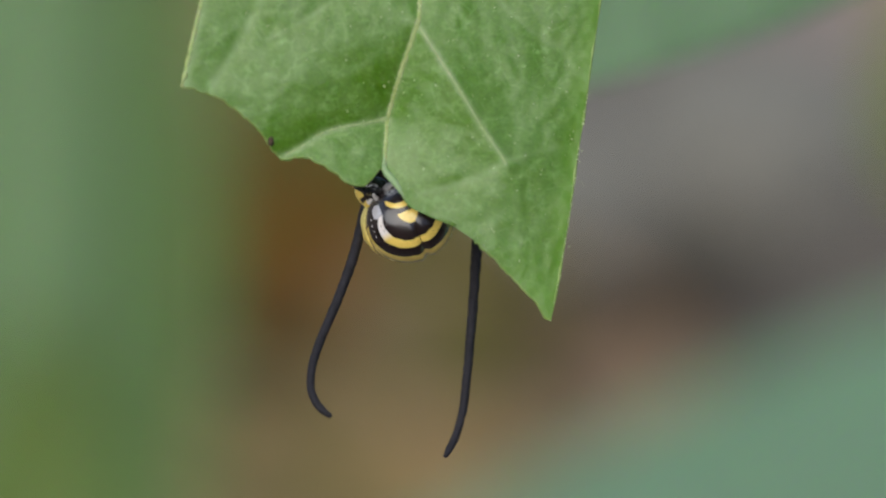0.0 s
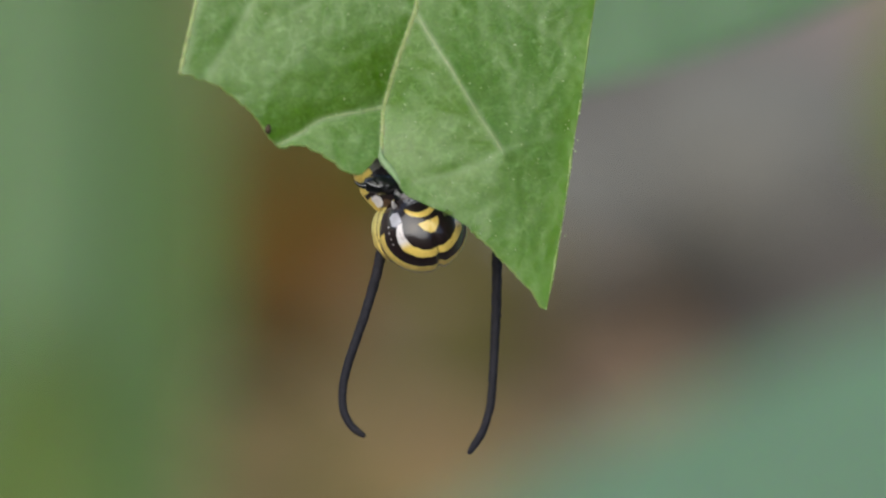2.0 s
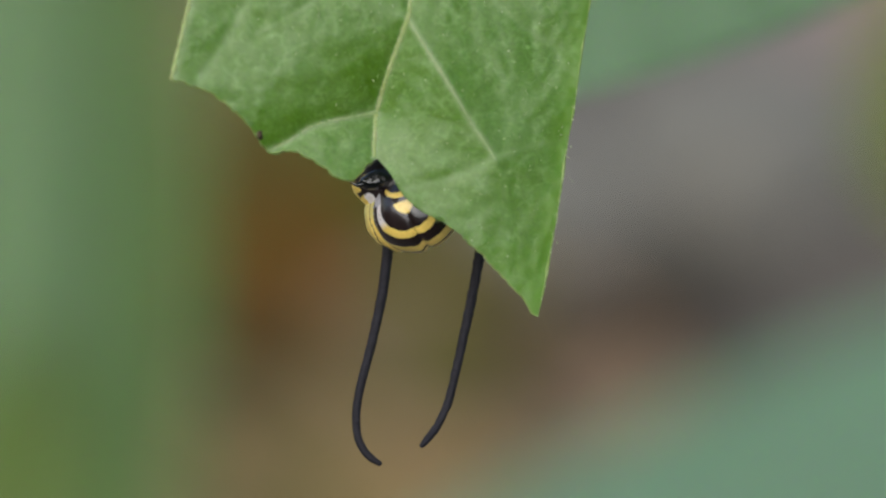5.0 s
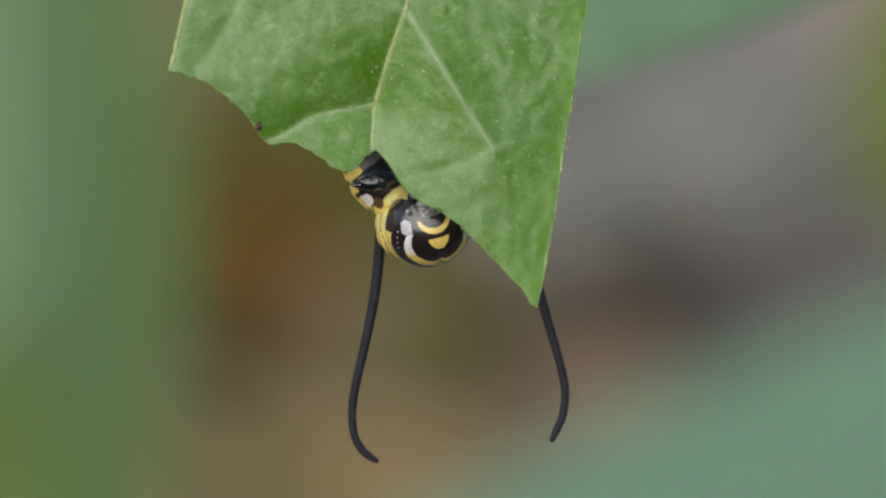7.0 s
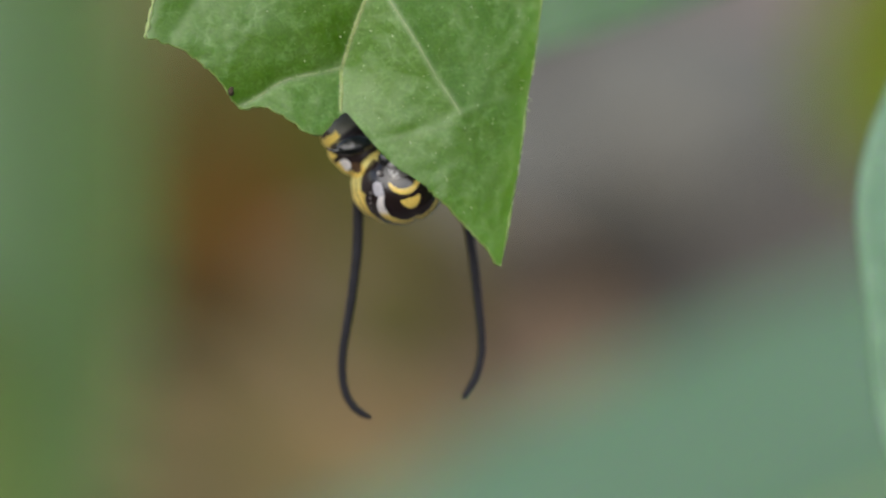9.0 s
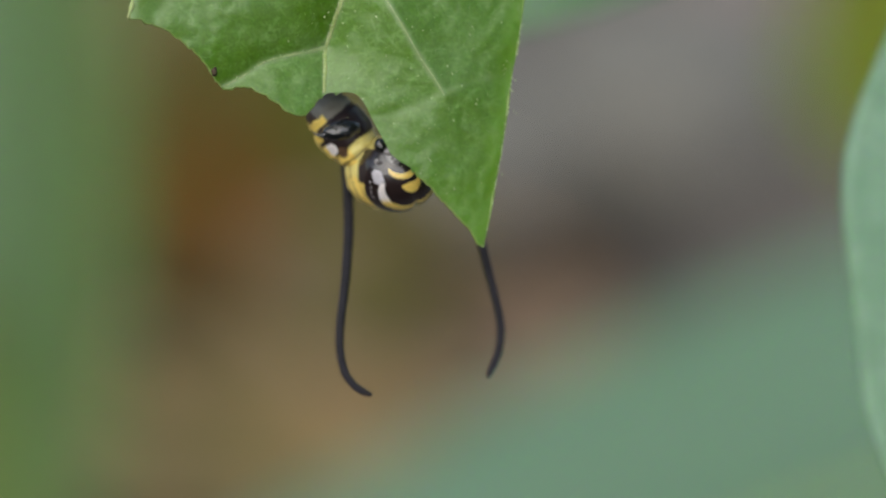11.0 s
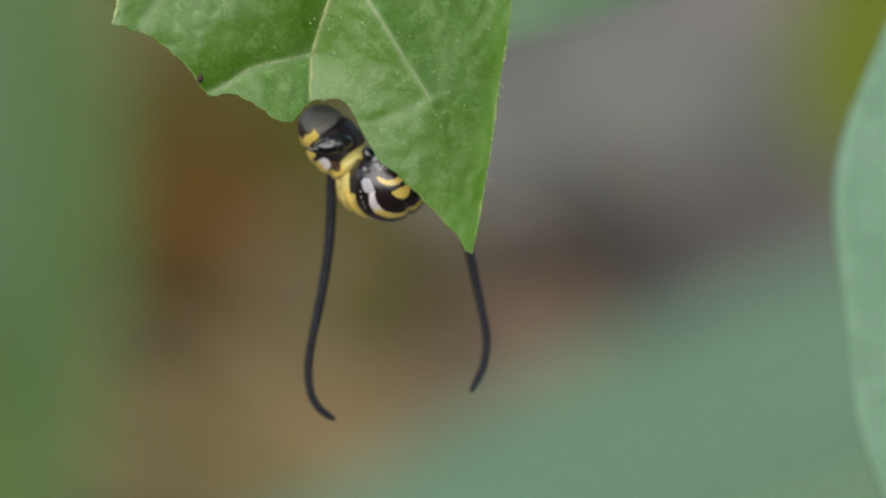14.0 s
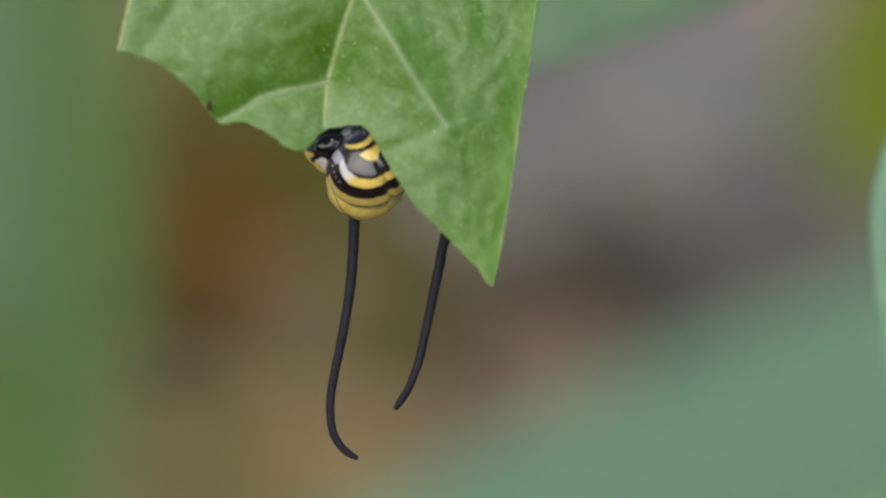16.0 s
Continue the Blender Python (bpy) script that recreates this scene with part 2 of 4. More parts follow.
# the bitten edge between midrib and tip at five moments, from first to last
BITES = [
    [(-0.20, -2.04), (0.18, -2.58), (0.69, -3.46), (1.47, -3.88), (2.52, -4.33)],
    [(-0.05, -1.84), (0.44, -2.44), (1.00, -3.31), (1.67, -3.90), (2.52, -4.33)],
    [(0.04, -1.82), (0.78, -2.73), (1.41, -3.44), (2.07, -4.08), (2.52, -4.33)],
    [(0.18, -1.83), (1.09, -1.90), (1.79, -3.07), (2.23, -3.85), (2.52, -4.33)],
    [(0.21, -1.82), (1.24, -1.78), (2.00, -2.87), (2.65, -3.96), (3.31, -4.88)],
]
SLIVERS = []


def crease(points, reach, depth):
    return [(p.x, p.y) for p in along(points, 160)], reach, depth


CREASES = [crease(MIDRIB, 1.6, 0.66), crease(SIDE_VEINS[0][0], 1.7, -0.72), crease(SIDE_VEINS[1][0], 1.2, 0.7),
           crease(SIDE_VEINS[2][0], 0.9, 0.12), crease(SIDE_VEINS[3][0], 0.9, 0.1), crease(SIDE_VEINS[4][0], 0.9, 0.1),
           crease(SIDE_VEINS[6][0], 1.2, 0.10), crease(SIDE_VEINS[7][0], 1.2, 0.10)]


LINE_X, LINE_Y = (np.array([p[k] for c in CREASES for p in c[0]]) for k in (0, 1))
LINE_AT = np.arange(len(CREASES)) * 160


def to_veins(x, y):
    """Distance to each of the sunken veins."""
    return np.sqrt(np.minimum.reduceat((LINE_X - x) ** 2 + (LINE_Y - y) ** 2, LINE_AT))


def relief(x, y):
    """Height of the blade towards the viewer: puffed between sunken veins."""
    h = 0.35
    for d, (pts, reach, depth) in zip(to_veins(x, y), CREASES):
        h -= depth * math.exp(-((d * d + 0.008) ** 0.5 - 0.09) / reach)
    h += 0.10 * noise.noise(Vector((x * 0.55, y * 0.55, 1.7))) + 0.04 * noise.noise(Vector((x * 1.6, y * 1.6, 4.1))) + 0.014 * noise.noise(Vector((x * 3.4, y * 3.4, 7.7)))
    h -= 0.006 * (x + 0.3) ** 2 * (0.6 if x > 0 else 1.0)
    return h


def zoned(ob):
    """Marks where the skin is pale beside a vein (red) and yellower along the right margin (green)."""
    att = ob.data.color_attributes.new("zone", "FLOAT_COLOR", "POINT")
    for i, v in enumerate(ob.data.vertices):
        x, y = v.co.x / MM, v.co.y / MM
        pale = 0.0
        for d, (pts, reach, depth), wide in zip(to_veins(x, y), CREASES, (0.12, 0.10, 0.14, 0.2, 0.13, 0.13, 0.11, 0.11)):
            pale = max(pale, min(1.0, 0.5 + abs(depth) * 1.1) * math.exp(-(d / wide) ** 2))
        core = max(math.exp(-(d / 0.12) ** 2) for d in to_veins(x, y)[:3])
        node = math.exp(-((x - 4.45) ** 2 + (y + 1.77) ** 2) / 0.03)
        pale *= 0.6 + 0.6 * noise.noise(Vector((x * 1.3, y * 1.3, 9)))
        edge = 6.56 + 0.163 * (y + 7.0) + 0.25 * noise.noise(Vector((x, y, 2)))
        rim = max(0.0, min(1.0, (x - edge + 1.0) / 0.8))
        low = max(0.0, min(1.0, (-y - 4.6) / 2.5))
        att.data[i].color = (min(1.0, max(0.0, pale, 0.75 * core, 0.8 * node, 0.65 * math.exp(-((x + 8.26 - 0.228 * (y - 1.19)) / 0.22) ** 2))), max(0.7 * rim, 0.6 * low), 0, 1)
    return ob


def on_blade(x, y, lift=0.0):
    return Vector((x, y, relief(x, y) + lift)) * MM


def build_leaf():
    leaf = tagged(new("leaf"), "green leaf with pale veins, its lower end eaten away", "leaf")
    left = along(LEFT_EDGE, 26)
    bite = along(BITE, 120)
    right = along(RIGHT_EDGE, 70)
    for i, p in enumerate(bite):
        if -0.3 < p.x < 3.31:
            p.y += 0.05 * noise.noise(Vector((i * 0.9, 5.2, 0))) * min(1.0, 4 * (p.x + 0.3), 4 * (3.31 - p.x))
            continue
        p.y += 0.13 * noise.noise(Vector((i * 0.33, 3.3, 0))) + 0.12 * noise.noise(Vector((i * 0.8, 8.1, 0)))
    for i, p in enumerate(right):
        p.x += 0.03 * noise.noise(Vector((i * 0.7, 1.1, 5))) * max(0.0, min(1.0, -p.y / 3))
    low = left + bite[1:] + right[1:]
    n = len(low)
    top = along(TOP_EDGE, n)
    rows = []
    for j in range(131):
        t = (j / 130) ** 1.25
        rows.append([on_blade(*low[i].lerp(top[i], t).xy) for i in range(n)])
    solid(zoned(part("blade", sheet(rows), LEAF, leaf)), 0.16 * MM, -1, False)
    # slivers along the bite, chewed off one after the other
    for near, far in zip(BITES[1:], BITES):
        if near[-1] != far[-1]:
            far = far + near[-1:]
        a, b = along(near, 30), along(far, 30)
        rows = [[on_blade(*a[i].lerp(b[i], j / 6).xy) for i in range(30)] for j in range(7)]
        inner = [(p + Vector((0.14, 0.24, 0)) * min(1.0, 4 * k / 29, 4 * (29 - k) / 29 + 0.2)) for k, p in enumerate(a)]
        rows[0] = [on_blade(p.x, p.y, 0.006) for p in a]
        rows.insert(0, [on_blade(p.x, p.y, -0.014) for p in inner])
        SLIVERS.append(solid(zoned(part("leaf_sliver", sheet(rows[::-1]), LEAF, leaf)), 0.16 * MM, -1, False))
    bm = bmesh.new()
    tube(bm, [on_blade(p.x, p.y, -0.03) for p in along([(-0.19, -1.2)] + BITES[0][:3], 60)], lambda t: (0.07 + 0.10 * math.sin(math.pi * t) ** 2 - 0.05 * t) * MM, 12, 0.6, 0.45)
    part("rim", bm, LIP, SLIVERS[0], "pale rim left of the chewed midrib")
    bm = bmesh.new()
    pts = [on_blade(p.x, p.y, -0.002) for p in along(MIDRIB, 140)]
    tube(bm, pts, lambda t: (0.105 - 0.02 * t) * MM, 12, 0.35, 0.7)
    part("midrib", bm, VEIN, leaf, "pale yellow-green midrib")
    for line, r in SIDE_VEINS:
        if r < 0.06:
            continue
        bm = bmesh.new()
        tube(bm, [on_blade(p.x, p.y, -0.006) for p in along(line, 110)], lambda t, r=r: (r * 0.58 * (1 - 0.25 * t) + (0.10 if r > 0.1 else 0.0) * math.exp(-t * 14)) * MM, 12, 0.3, 0.7)
        part("side_vein", bm, SIDE_VEIN, leaf)
    for name, line, r in (("margin", left, 0.10), ("margin", right, 0.065)):
        bm = bmesh.new()
        tube(bm, [on_blade(p.x, p.y, -0.05) for p in line], lambda t, r=r: r * (0.85 + 0.7 * noise.noise(Vector((t * 19, r * 90, 4)))) * MM, 8, 1.0, 0.25)
        part(name, bm, VEIN if line is left else RIM, leaf, "pale thickened leaf margin")
    for run in ([p for p in bite if p.x < -0.3], [p for p in bite if p.x > 3.31]):
        bm = bmesh.new()
        tube(bm, [on_blade(p.x, p.y, -0.07) for p in run], lambda t: 0.06 * MM, 6, 1.0, 0.7)
        part("bitten_edge", bm, RIM, leaf, "ragged chewed leaf edge")
    # short stiff hairs on the veins and margins, and a sprinkle on the blade
    rnd = random.Random(4)
    bm = bmesh.new()
    for line, count in ((MIDRIB[1:], 54), (SIDE_VEINS[1][0], 15), (SIDE_VEINS[0][0], 9)):
        for p in along(line, count):
            a = on_blade(p.x + rnd.uniform(-0.05, 0.05), p.y + rnd.uniform(-0.05, 0.05), 0.02)
            b = a + Vector((rnd.uniform(-0.14, 0.04), rnd.uniform(-0.06, 0.10), rnd.uniform(0.03, 0.10))) * MM
            tube(bm, [a, a.lerp(b, 0.5), b], lambda t: (0.018 - 0.008 * t) * MM, 5)
    tagged(part("vein_hairs", bm, HAIR, leaf, "short pale hairs along the veins"), kind="stuff")
    bm = bmesh.new()
    for line, out in ((left, -1), (right, 1)):
        for k in range(0, len(line) * 2):
            if rnd.random() < 0.6 or out > 0 and line[min(k // 2, len(line) - 1)].y > 1.0:
                continue
            p = line[min(int(k / 2), len(line) - 1)]
            a = Vector((p.x, p.y + rnd.uniform(-0.1, 0.1), relief(p.x, p.y) + 0.01))
            b = a + Vector((out * rnd.uniform(0.02, 0.07), -rnd.uniform(0.0, 0.05), rnd.uniform(0.03, 0.1)))
            tube(bm, [a * MM, a.lerp(b, 0.5) * MM, b * MM], lambda t: (0.030 - 0.014 * t) * MM, 5)
    tagged(part("margin_hairs", bm, HAIR, leaf, "short pale hairs along the margin"), kind="stuff")
    bm = bmesh.new()
    for k in range(460):
        x, y = rnd.uniform(-7.5, 8.0), rnd.uniform(-6, 5.5)
        if y < -0.83 * x - 1.2 and x < 0 or y < -0.89 * x - 2.2 or y < 5.2 * (x - 8.2) and x > 6.5:
            continue
        s = rnd.choice((0.010, 0.012, 0.014, 0.018, 0.030))
        a = on_blade(x, y, 0.0)
        b = a + Vector((rnd.uniform(-1, 1), rnd.uniform(-1.5, 0), 1.6)) * s * 1.4 * MM
        tube(bm, [a, a.lerp(b, 0.5), b], lambda t, s=s: s * (1 - 0.4 * t) * MM, 5)
    tagged(part("blade_hairs", bm, HAIR, leaf, "scattered tiny white hairs"), kind="stuff")
    bm = bmesh.new()
    bmesh.ops.create_icosphere(bm, subdivisions=2, radius=0.13 * MM)
    for v in bm.verts:
        v.co *= 1 + 0.5 * noise.noise(v.co * 9000)
        v.co.y *= 1.4
        v.co += Vector((-4.74, -0.98, relief(-4.74, -0.98) + 0.02)) * MM
    part("brown_scar", bm, FRASS, leaf, "dark brown scar on the chewed edge")
    bm = bmesh.new()
    tube(bm, [Vector(p) * MM for p in along([(1.71, 14.2, -0.4), (1.9, 18, -1.5), (1.2, 24, -4.5), (0.5, 29, -9)], 24)], lambda t: (0.45 + 0.25 * t) * MM, 10)
    part("petiole", bm, STEM, leaf)
    return leaf


# ---- the caterpillar ----
BLACK, YELLOW, WHITE = (0.020, 0.011, 0.012), (0.94, 0.69, 0.17), (0.84, 0.78, 0.78)
GREY, BROWN, CREAM = (0.22, 0.21, 0.22), (0.13, 0.075, 0.045), (0.78, 0.68, 0.24)
PLATE = (0.50, 0.48, 0.53)


def pigmented(name, bm, paint, parent, label="", skin=None):
    """A part whose skin takes its colours from paint(point in millimetres)."""
    cols = [paint(v.co / MM) for v in bm.verts]
    ob = part(name, bm, skin or PIGMENT, parent, label)
    att = ob.data.color_attributes.new("pigment", "FLOAT_COLOR", "POINT")
    for i, c in enumerate(cols):
        att.data[i].color = (*c, 1)
    return ob


def ball(rx, ry, rz, across=120, down=80):
    """A round body in millimetres, poles along z."""
    bm = bmesh.new()
    bmesh.ops.create_uvsphere(bm, u_segments=across, v_segments=down, radius=1)
    for v in bm.verts:
        v.co = Vector((v.co.x * rx, v.co.y * ry, v.co.z * rz)) * MM
    return bm


def face_paint(p):
    """The hoops of the head: the frons lies at +z, the mouth towards +y."""
    d = p.normalized()
    r = math.degrees(math.acos(max(-1, min(1, d.z))))
    flat = math.hypot(d.x, d.y) or 1
    x, y = r * d.x / flat, r * d.y / flat
    wob = 1.2 * noise.noise(d * 7)
    # frons: straight towards the mouth, rounded to a blunt point at the crown
    if y < 7 + wob and (abs(x) / 15) ** 1.6 + (abs(y - 7) / 19) ** 1.6 < 1:
        return YELLOW
    if abs(math.hypot(x, y - 44) - 26) < 4.6 - abs(x) * 0.06 and abs(x) < 25 and y < 36:
        return YELLOW
    # soft pale skin under the mouth, where the neck joins
    if y > 66 + 0.25 * abs(x) + 4 * wob:
        return tuple(c * (0.8 + 0.4 * noise.noise(d * 9)) for c in CREAM)
    # grey skin by the mouth, its whitish glints painted in as mottling
    if y > 40 and abs(x) < 20 and y < 62:
        g = max(0.03, 0.24 + 0.5 * noise.noise(d * 12))
        return (g, 0.95 * g, 0.98 * g)
    if max(abs(abs(x) - 44) * 0.85, abs(y - 29) * 0.8) + 0.25 * abs(abs(x) - 44) < 9.0 + wob:
        return PLATE
    rho = math.hypot(x * 0.86, y) + wob
    if y < 18:
        if 35 < rho < 47 - 0.12 * max(0.0, y + 20) and abs(x) > 0.8:
            k = max(0.0, min(1.0, (y + 20) / 12))
            return tuple(a + (b - a) * k for a, b in zip(YELLOW, WHITE))
        if 64 < rho < 80 or 84 < rho < 112:
            return YELLOW
    return BLACK


def build_head(parent):
    bm = ball(1.73, 1.73, 1.62, 260, 190)
    for v in bm.verts:
        d = v.co.normalized()
        # two lobes with a shallow seam over the crown, cheeks a little full
        seam = math.exp(-(d.x / 0.08) ** 2) * max(0.0, -d.y) * 0.09
        v.co *= 1 - seam + 0.03 * abs(d.x) - 0.05 * max(0.0, d.y)
    head = pigmented("head", bm, face_paint, parent, "glossy black head with yellow and white hoops")
    # mouthparts under the face
    bm = ball(0.50, 0.26, 0.30, 32, 20)
    bmesh.ops.translate(bm, vec=Vector((0, 1.42, 0.72)) * MM, verts=bm.verts)
    # lip colour broken by noise to imitate glints over grey
    pigmented("labrum", bm, lambda p: (0.30, 0.28, 0.29) if noise.noise(p * 5) > -0.1 else (0.08, 0.07, 0.07), head, "greyish upper lip, glints mottled into its colour")
    for s in (-1, 1):
        bm = ball(0.30, 0.36, 0.30, 24, 16)
        bmesh.ops.translate(bm, vec=Vector((0.42 * s, 1.62, 0.45)) * MM, verts=bm.verts)
        part("mandible", bm, GLOSS, head)
        bm = bmesh.new()
        tube(bm, [Vector(p) * MM for p in along([(0.85 * s, 1.22, 0.72), (0.9 * s, 1.32, 0.88), (0.9 * s, 1.44, 0.98)], 8)], lambda t: (0.13 - 0.07 * t) * MM, 8)
        pigmented("antenna", bm, lambda p: (0.55, 0.52, 0.52), head)
        # eyelets, coloured pale to stand for the glints on them
        for k in range(4):
            a = radians(-6 + 9 * k)
            bm = bmesh.new()
            bmesh.ops.create_icosphere(bm, subdivisions=2, radius=0.034 * MM)
            d = Vector((s * math.cos(a) * math.sin(radians(62)), math.sin(a) * math.sin(radians(62)), math.cos(radians(62)))) * 1.735
            bmesh.ops.translate(bm, vec=d * MM, verts=bm.verts)
            pigmented("eyelet", bm, lambda p: (0.6, 0.58, 0.58), head, "tiny eyelet, its glint painted pale")
    # a few fine hairs
    rnd = random.Random(2)
    bm = bmesh.new()
    for k in range(40):
        d = Vector((rnd.uniform(-1, 1), rnd.uniform(-1, 1), rnd.uniform(-0.2, 1))).normalized()
        a, b = d * 1.68 * MM, (d * 1.68 + d * rnd.uniform(0.10, 0.22) + Vector((0, 0.08, 0))) * MM
        tube(bm, [a, a.lerp(b, 0.5), b], lambda t: (0.014 - 0.008 * t) * MM, 4)
    tagged(part("head_hairs", bm, GLOSS, head, "sparse dark bristles"), kind="stuff")
    return head


def thorax_paint(p):
    """First ring behind the head: yellow flank, dark back, white spot. x runs towards the head, y across."""
    n = 0.09 * noise.noise(p * 2.3)
    x, y = p.x + n, p.y + n
    if math.hypot((x - 0.40) / 0.25, (y + 0.70) / 0.20) < 1 + 2.2 * n:
        return WHITE
    if math.hypot((x - 0.76) / 0.26, (y + 0.44) / 0.17) < 1:
        return BROWN
    if y < -0.76:
        return BLACK if abs(x - 0.02) < 0.10 and y > -1.0 else YELLOW
    if x > 0.74:
        return BROWN if 1.2 < x < 1.27 else CREAM if y > -0.2 else YELLOW
    if x < -0.6:
        return YELLOW if x > -0.95 and y < -0.1 else (0.05, 0.03, 0.025) if y < -0.4 else (0.19, 0.18, 0.155)
    return BLACK


def neck_paint(p):
    """The yellow fold behind the head, with one thin dark line."""
    q = p.y + 0.3 * p.x + 0.06 * noise.noise(p * 2.0)
    ring = math.hypot(p.x - 0.55, p.y - 0.1) + 0.04 * noise.noise(p * 2.6)
    if abs(ring - 1.86) < 0.022:
        return (0.20, 0.12, 0.05)
    if ring < 1.8 and q < -0.55:
        return YELLOW
    k = max(0.0, min(1.0, (q + 1.0) / 0.65))
    return tuple(a + (b - a) * k for a, b in zip((0.93, 0.70, 0.19), CREAM))


def build_thorax(parent):
    bm = ball(1.85, 1.16, 1.25, 150, 100)
    for v in bm.verts:
        x = v.co.x / MM
        pinch = 1 - 0.08 * math.exp(-((x - 0.85) / 0.14) ** 2) - 0.10 * math.exp(-((x + 0.62) / 0.15) ** 2) - 0.05 * math.exp(-((x - 1.25) / 0.1) ** 2)
        v.co.y = v.co.y * pinch + 0.12 * MM
        v.co.z *= pinch
        v.co *= 1 + 0.03 * noise.noise(v.co / MM * 2.4)
    thorax = pigmented("thorax", bm, thorax_paint, parent, "wrinkled yellow and black first body ring", SOFT_SKIN)
    bm = ball(1.56, 1.46, 1.45, 150, 110)
    for v in bm.verts:
        q = (v.co.y + 0.3 * v.co.x) / MM
        v.co *= 1 - 0.03 * math.exp(-((math.hypot(v.co.x / MM - 0.55, v.co.y / MM - 0.1) - 1.86) / 0.07) ** 2) - 0.012 * math.exp(-((q + 0.77) / 0.16) ** 2)
        v.co *= 1 + 0.035 * noise.noise(v.co / MM * 1.7)
    neck = pigmented("neck_fold", bm, neck_paint, parent, "yellow skin fold behind the head", SOFT_SKIN)
    legs = ((0.02, 0.06, 1.16, 0.80, 0.43, 60),)
    for x, y, z, long, thick, lean in legs:
        bm = ball(long, thick, 0.40, 56, 40)
        for v in bm.verts:
            # plump thigh, a notch at the joint, slimmer towards the claw
            q = v.co.x / MM / long
            v.co *= 1 + 0.10 * noise.noise(v.co / MM * 3.1) + 0.03 * noise.noise(v.co / MM * 9)
            v.co.y *= 1 - 0.10 * math.exp(-((q + 0.45) / 0.14) ** 2)
            v.co.z *= 1 - 0.10 * math.exp(-((q + 0.45) / 0.14) ** 2)
        leg = part("leg", bm, GLOSS, thorax, "shiny black true leg")
        leg.matrix_basis = pose(x * MM, y * MM, z * MM, 0, 10, lean)
        bm = bmesh.new()
        path = [(-0.7 * long, 0, 0.02), (-1.0 * long, -0.07, 0.05), (-1.25 * long, -0.02, 0.06), (-1.45 * long, 0.10, 0.06)]
        tube(bm, [Vector(q) * MM for q in along(path, 10)], lambda t: thick * (0.42 - 0.36 * t) * MM, 10)
        part("claw", bm, GLOSS, leg)
    return thorax, neck, leg


def ring_paint(p):
    """Body ring: bands of black, white and yellow along the body's length (z)."""
    z = p.z + 0.08 * noise.noise(p * 1.6)
    if p.y < -2.0 and abs(z) > 0.3:
        return YELLOW
    k = (z + 1.0) / 2.0
    if k < 0.16 or 0.62 < k < 0.78:
        return WHITE
    if 0.30 < k < 0.48:
        return YELLOW
    return BLACK


FIL_A = [(0.0, 0.0), (-0.335, 0.223), (-0.625, 0.513), (-0.87, 0.982), (-0.96, 1.585), (-0.937, 2.254), (-0.775, 3.147), (-0.30, 4.932), (0.10, 6.718), (0.31, 8.169), (0.424, 9.396), (0.536, 10.512), (0.625, 11.628)]
FIL_B = [(0.0, 0.0), (0.29, 0.446), (0.558, 0.915), (0.737, 1.473), (0.826, 2.143), (0.759, 3.035), (0.536, 4.598), (0.335, 5.937), (0.112, 7.164), (-0.156, 8.503), (-0.446, 9.731), (-0.781, 10.847), (-1.138, 11.963)]


def build_filament(name, shape, parent):
    bm = bmesh.new()
    path = [Vector((x, y, 0)) * MM for x, y in [(p.x, p.y) for p in along(shape, 190)]]
    tube(bm, path, lambda t: (0.15 + 0.065 * min(1, t * 1.3) - 0.05 * max(0, 0.04 - t) / 0.04) * MM, 14, 1.0, 0.34)
    return part(name, bm, FILAMENT, parent, "long black fleshy filament with a hooked tip")


# ---- keyed places, in millimetres of the plane in focus and degrees ----
# leaf: seconds, x, y, z, pitch, yaw, roll
LEAF_ROWS = [
    (0.0, -2.053, 5.2, 0, 0, 8, 0), (0.5, -2.038, 5.249, 0.542, -1.641, 8.329, 0.033), (1.0, -2.047, 5.376, 0.167, -0.461, 9.35, -0.065), (1.5, -2.1, 5.508, 0.571, -0.285, 9.15, -0.207),
    (2.0, -2.129, 5.771, 0.025, -0.303, 10.091, -0.176), (2.5, -2.149, 5.771, 0.227, -0.852, 10.128, -0.171), (3.0, -2.109, 5.673, 0.392, -0.355, 7.928, -0.05), (5.5, -1.587, 5.98, 0.733, 2.223, 9.265, -0.621),
    (6.0, -1.384, 6.043, 0.788, 2.44, 7.952, -0.573), (6.5, -1.22, 6.073, 0.478, 0.917, 7.139, -0.487), (7.0, -1.069, 6.013, -0.216, -0.32, 7.812, -0.324), (7.5, -1.136, 5.97, -2.392, 1.003, 11.421, -0.402),
    (8.0, -1.024, 5.969, -2.419, 0.76, 14.449, -0.129), (8.5, -0.92, 6.118, -2.879, 1.955, 13.439, 0.003), (9.0, -0.765, 6.179, -3.592, 2.318, 13.822, -0.145), (11.5, -0.837, 6.191, -2.758, 4.038, 14.404, -0.665),
    (12.0, -0.81, 6.184, -2.585, 3.522, 15.436, -0.635), (12.5, -0.776, 6.179, -2.532, 3.744, 15.592, -0.535), (13.0, -0.825, 6.184, -2.89, 2.523, 14.413, -0.105), (13.5, -0.893, 6.242, -3.178, 2.282, 12.872, -0.295),
    (14.0, -0.948, 6.277, -2.877, 2.533, 12.569, -0.106), (14.5, -1.003, 6.188, -1.868, 1.34, 10.013, 0.126), (15.0, -0.936, 6.122, -0.015, 1.726, 9.646, -0.429), (15.5, -0.891, 6.111, 0.845, 0.809, 8.165, -0.184),
    (16.0, -1.081, 6.136, 1.988, 0.182, 5.881, 0.148),
]
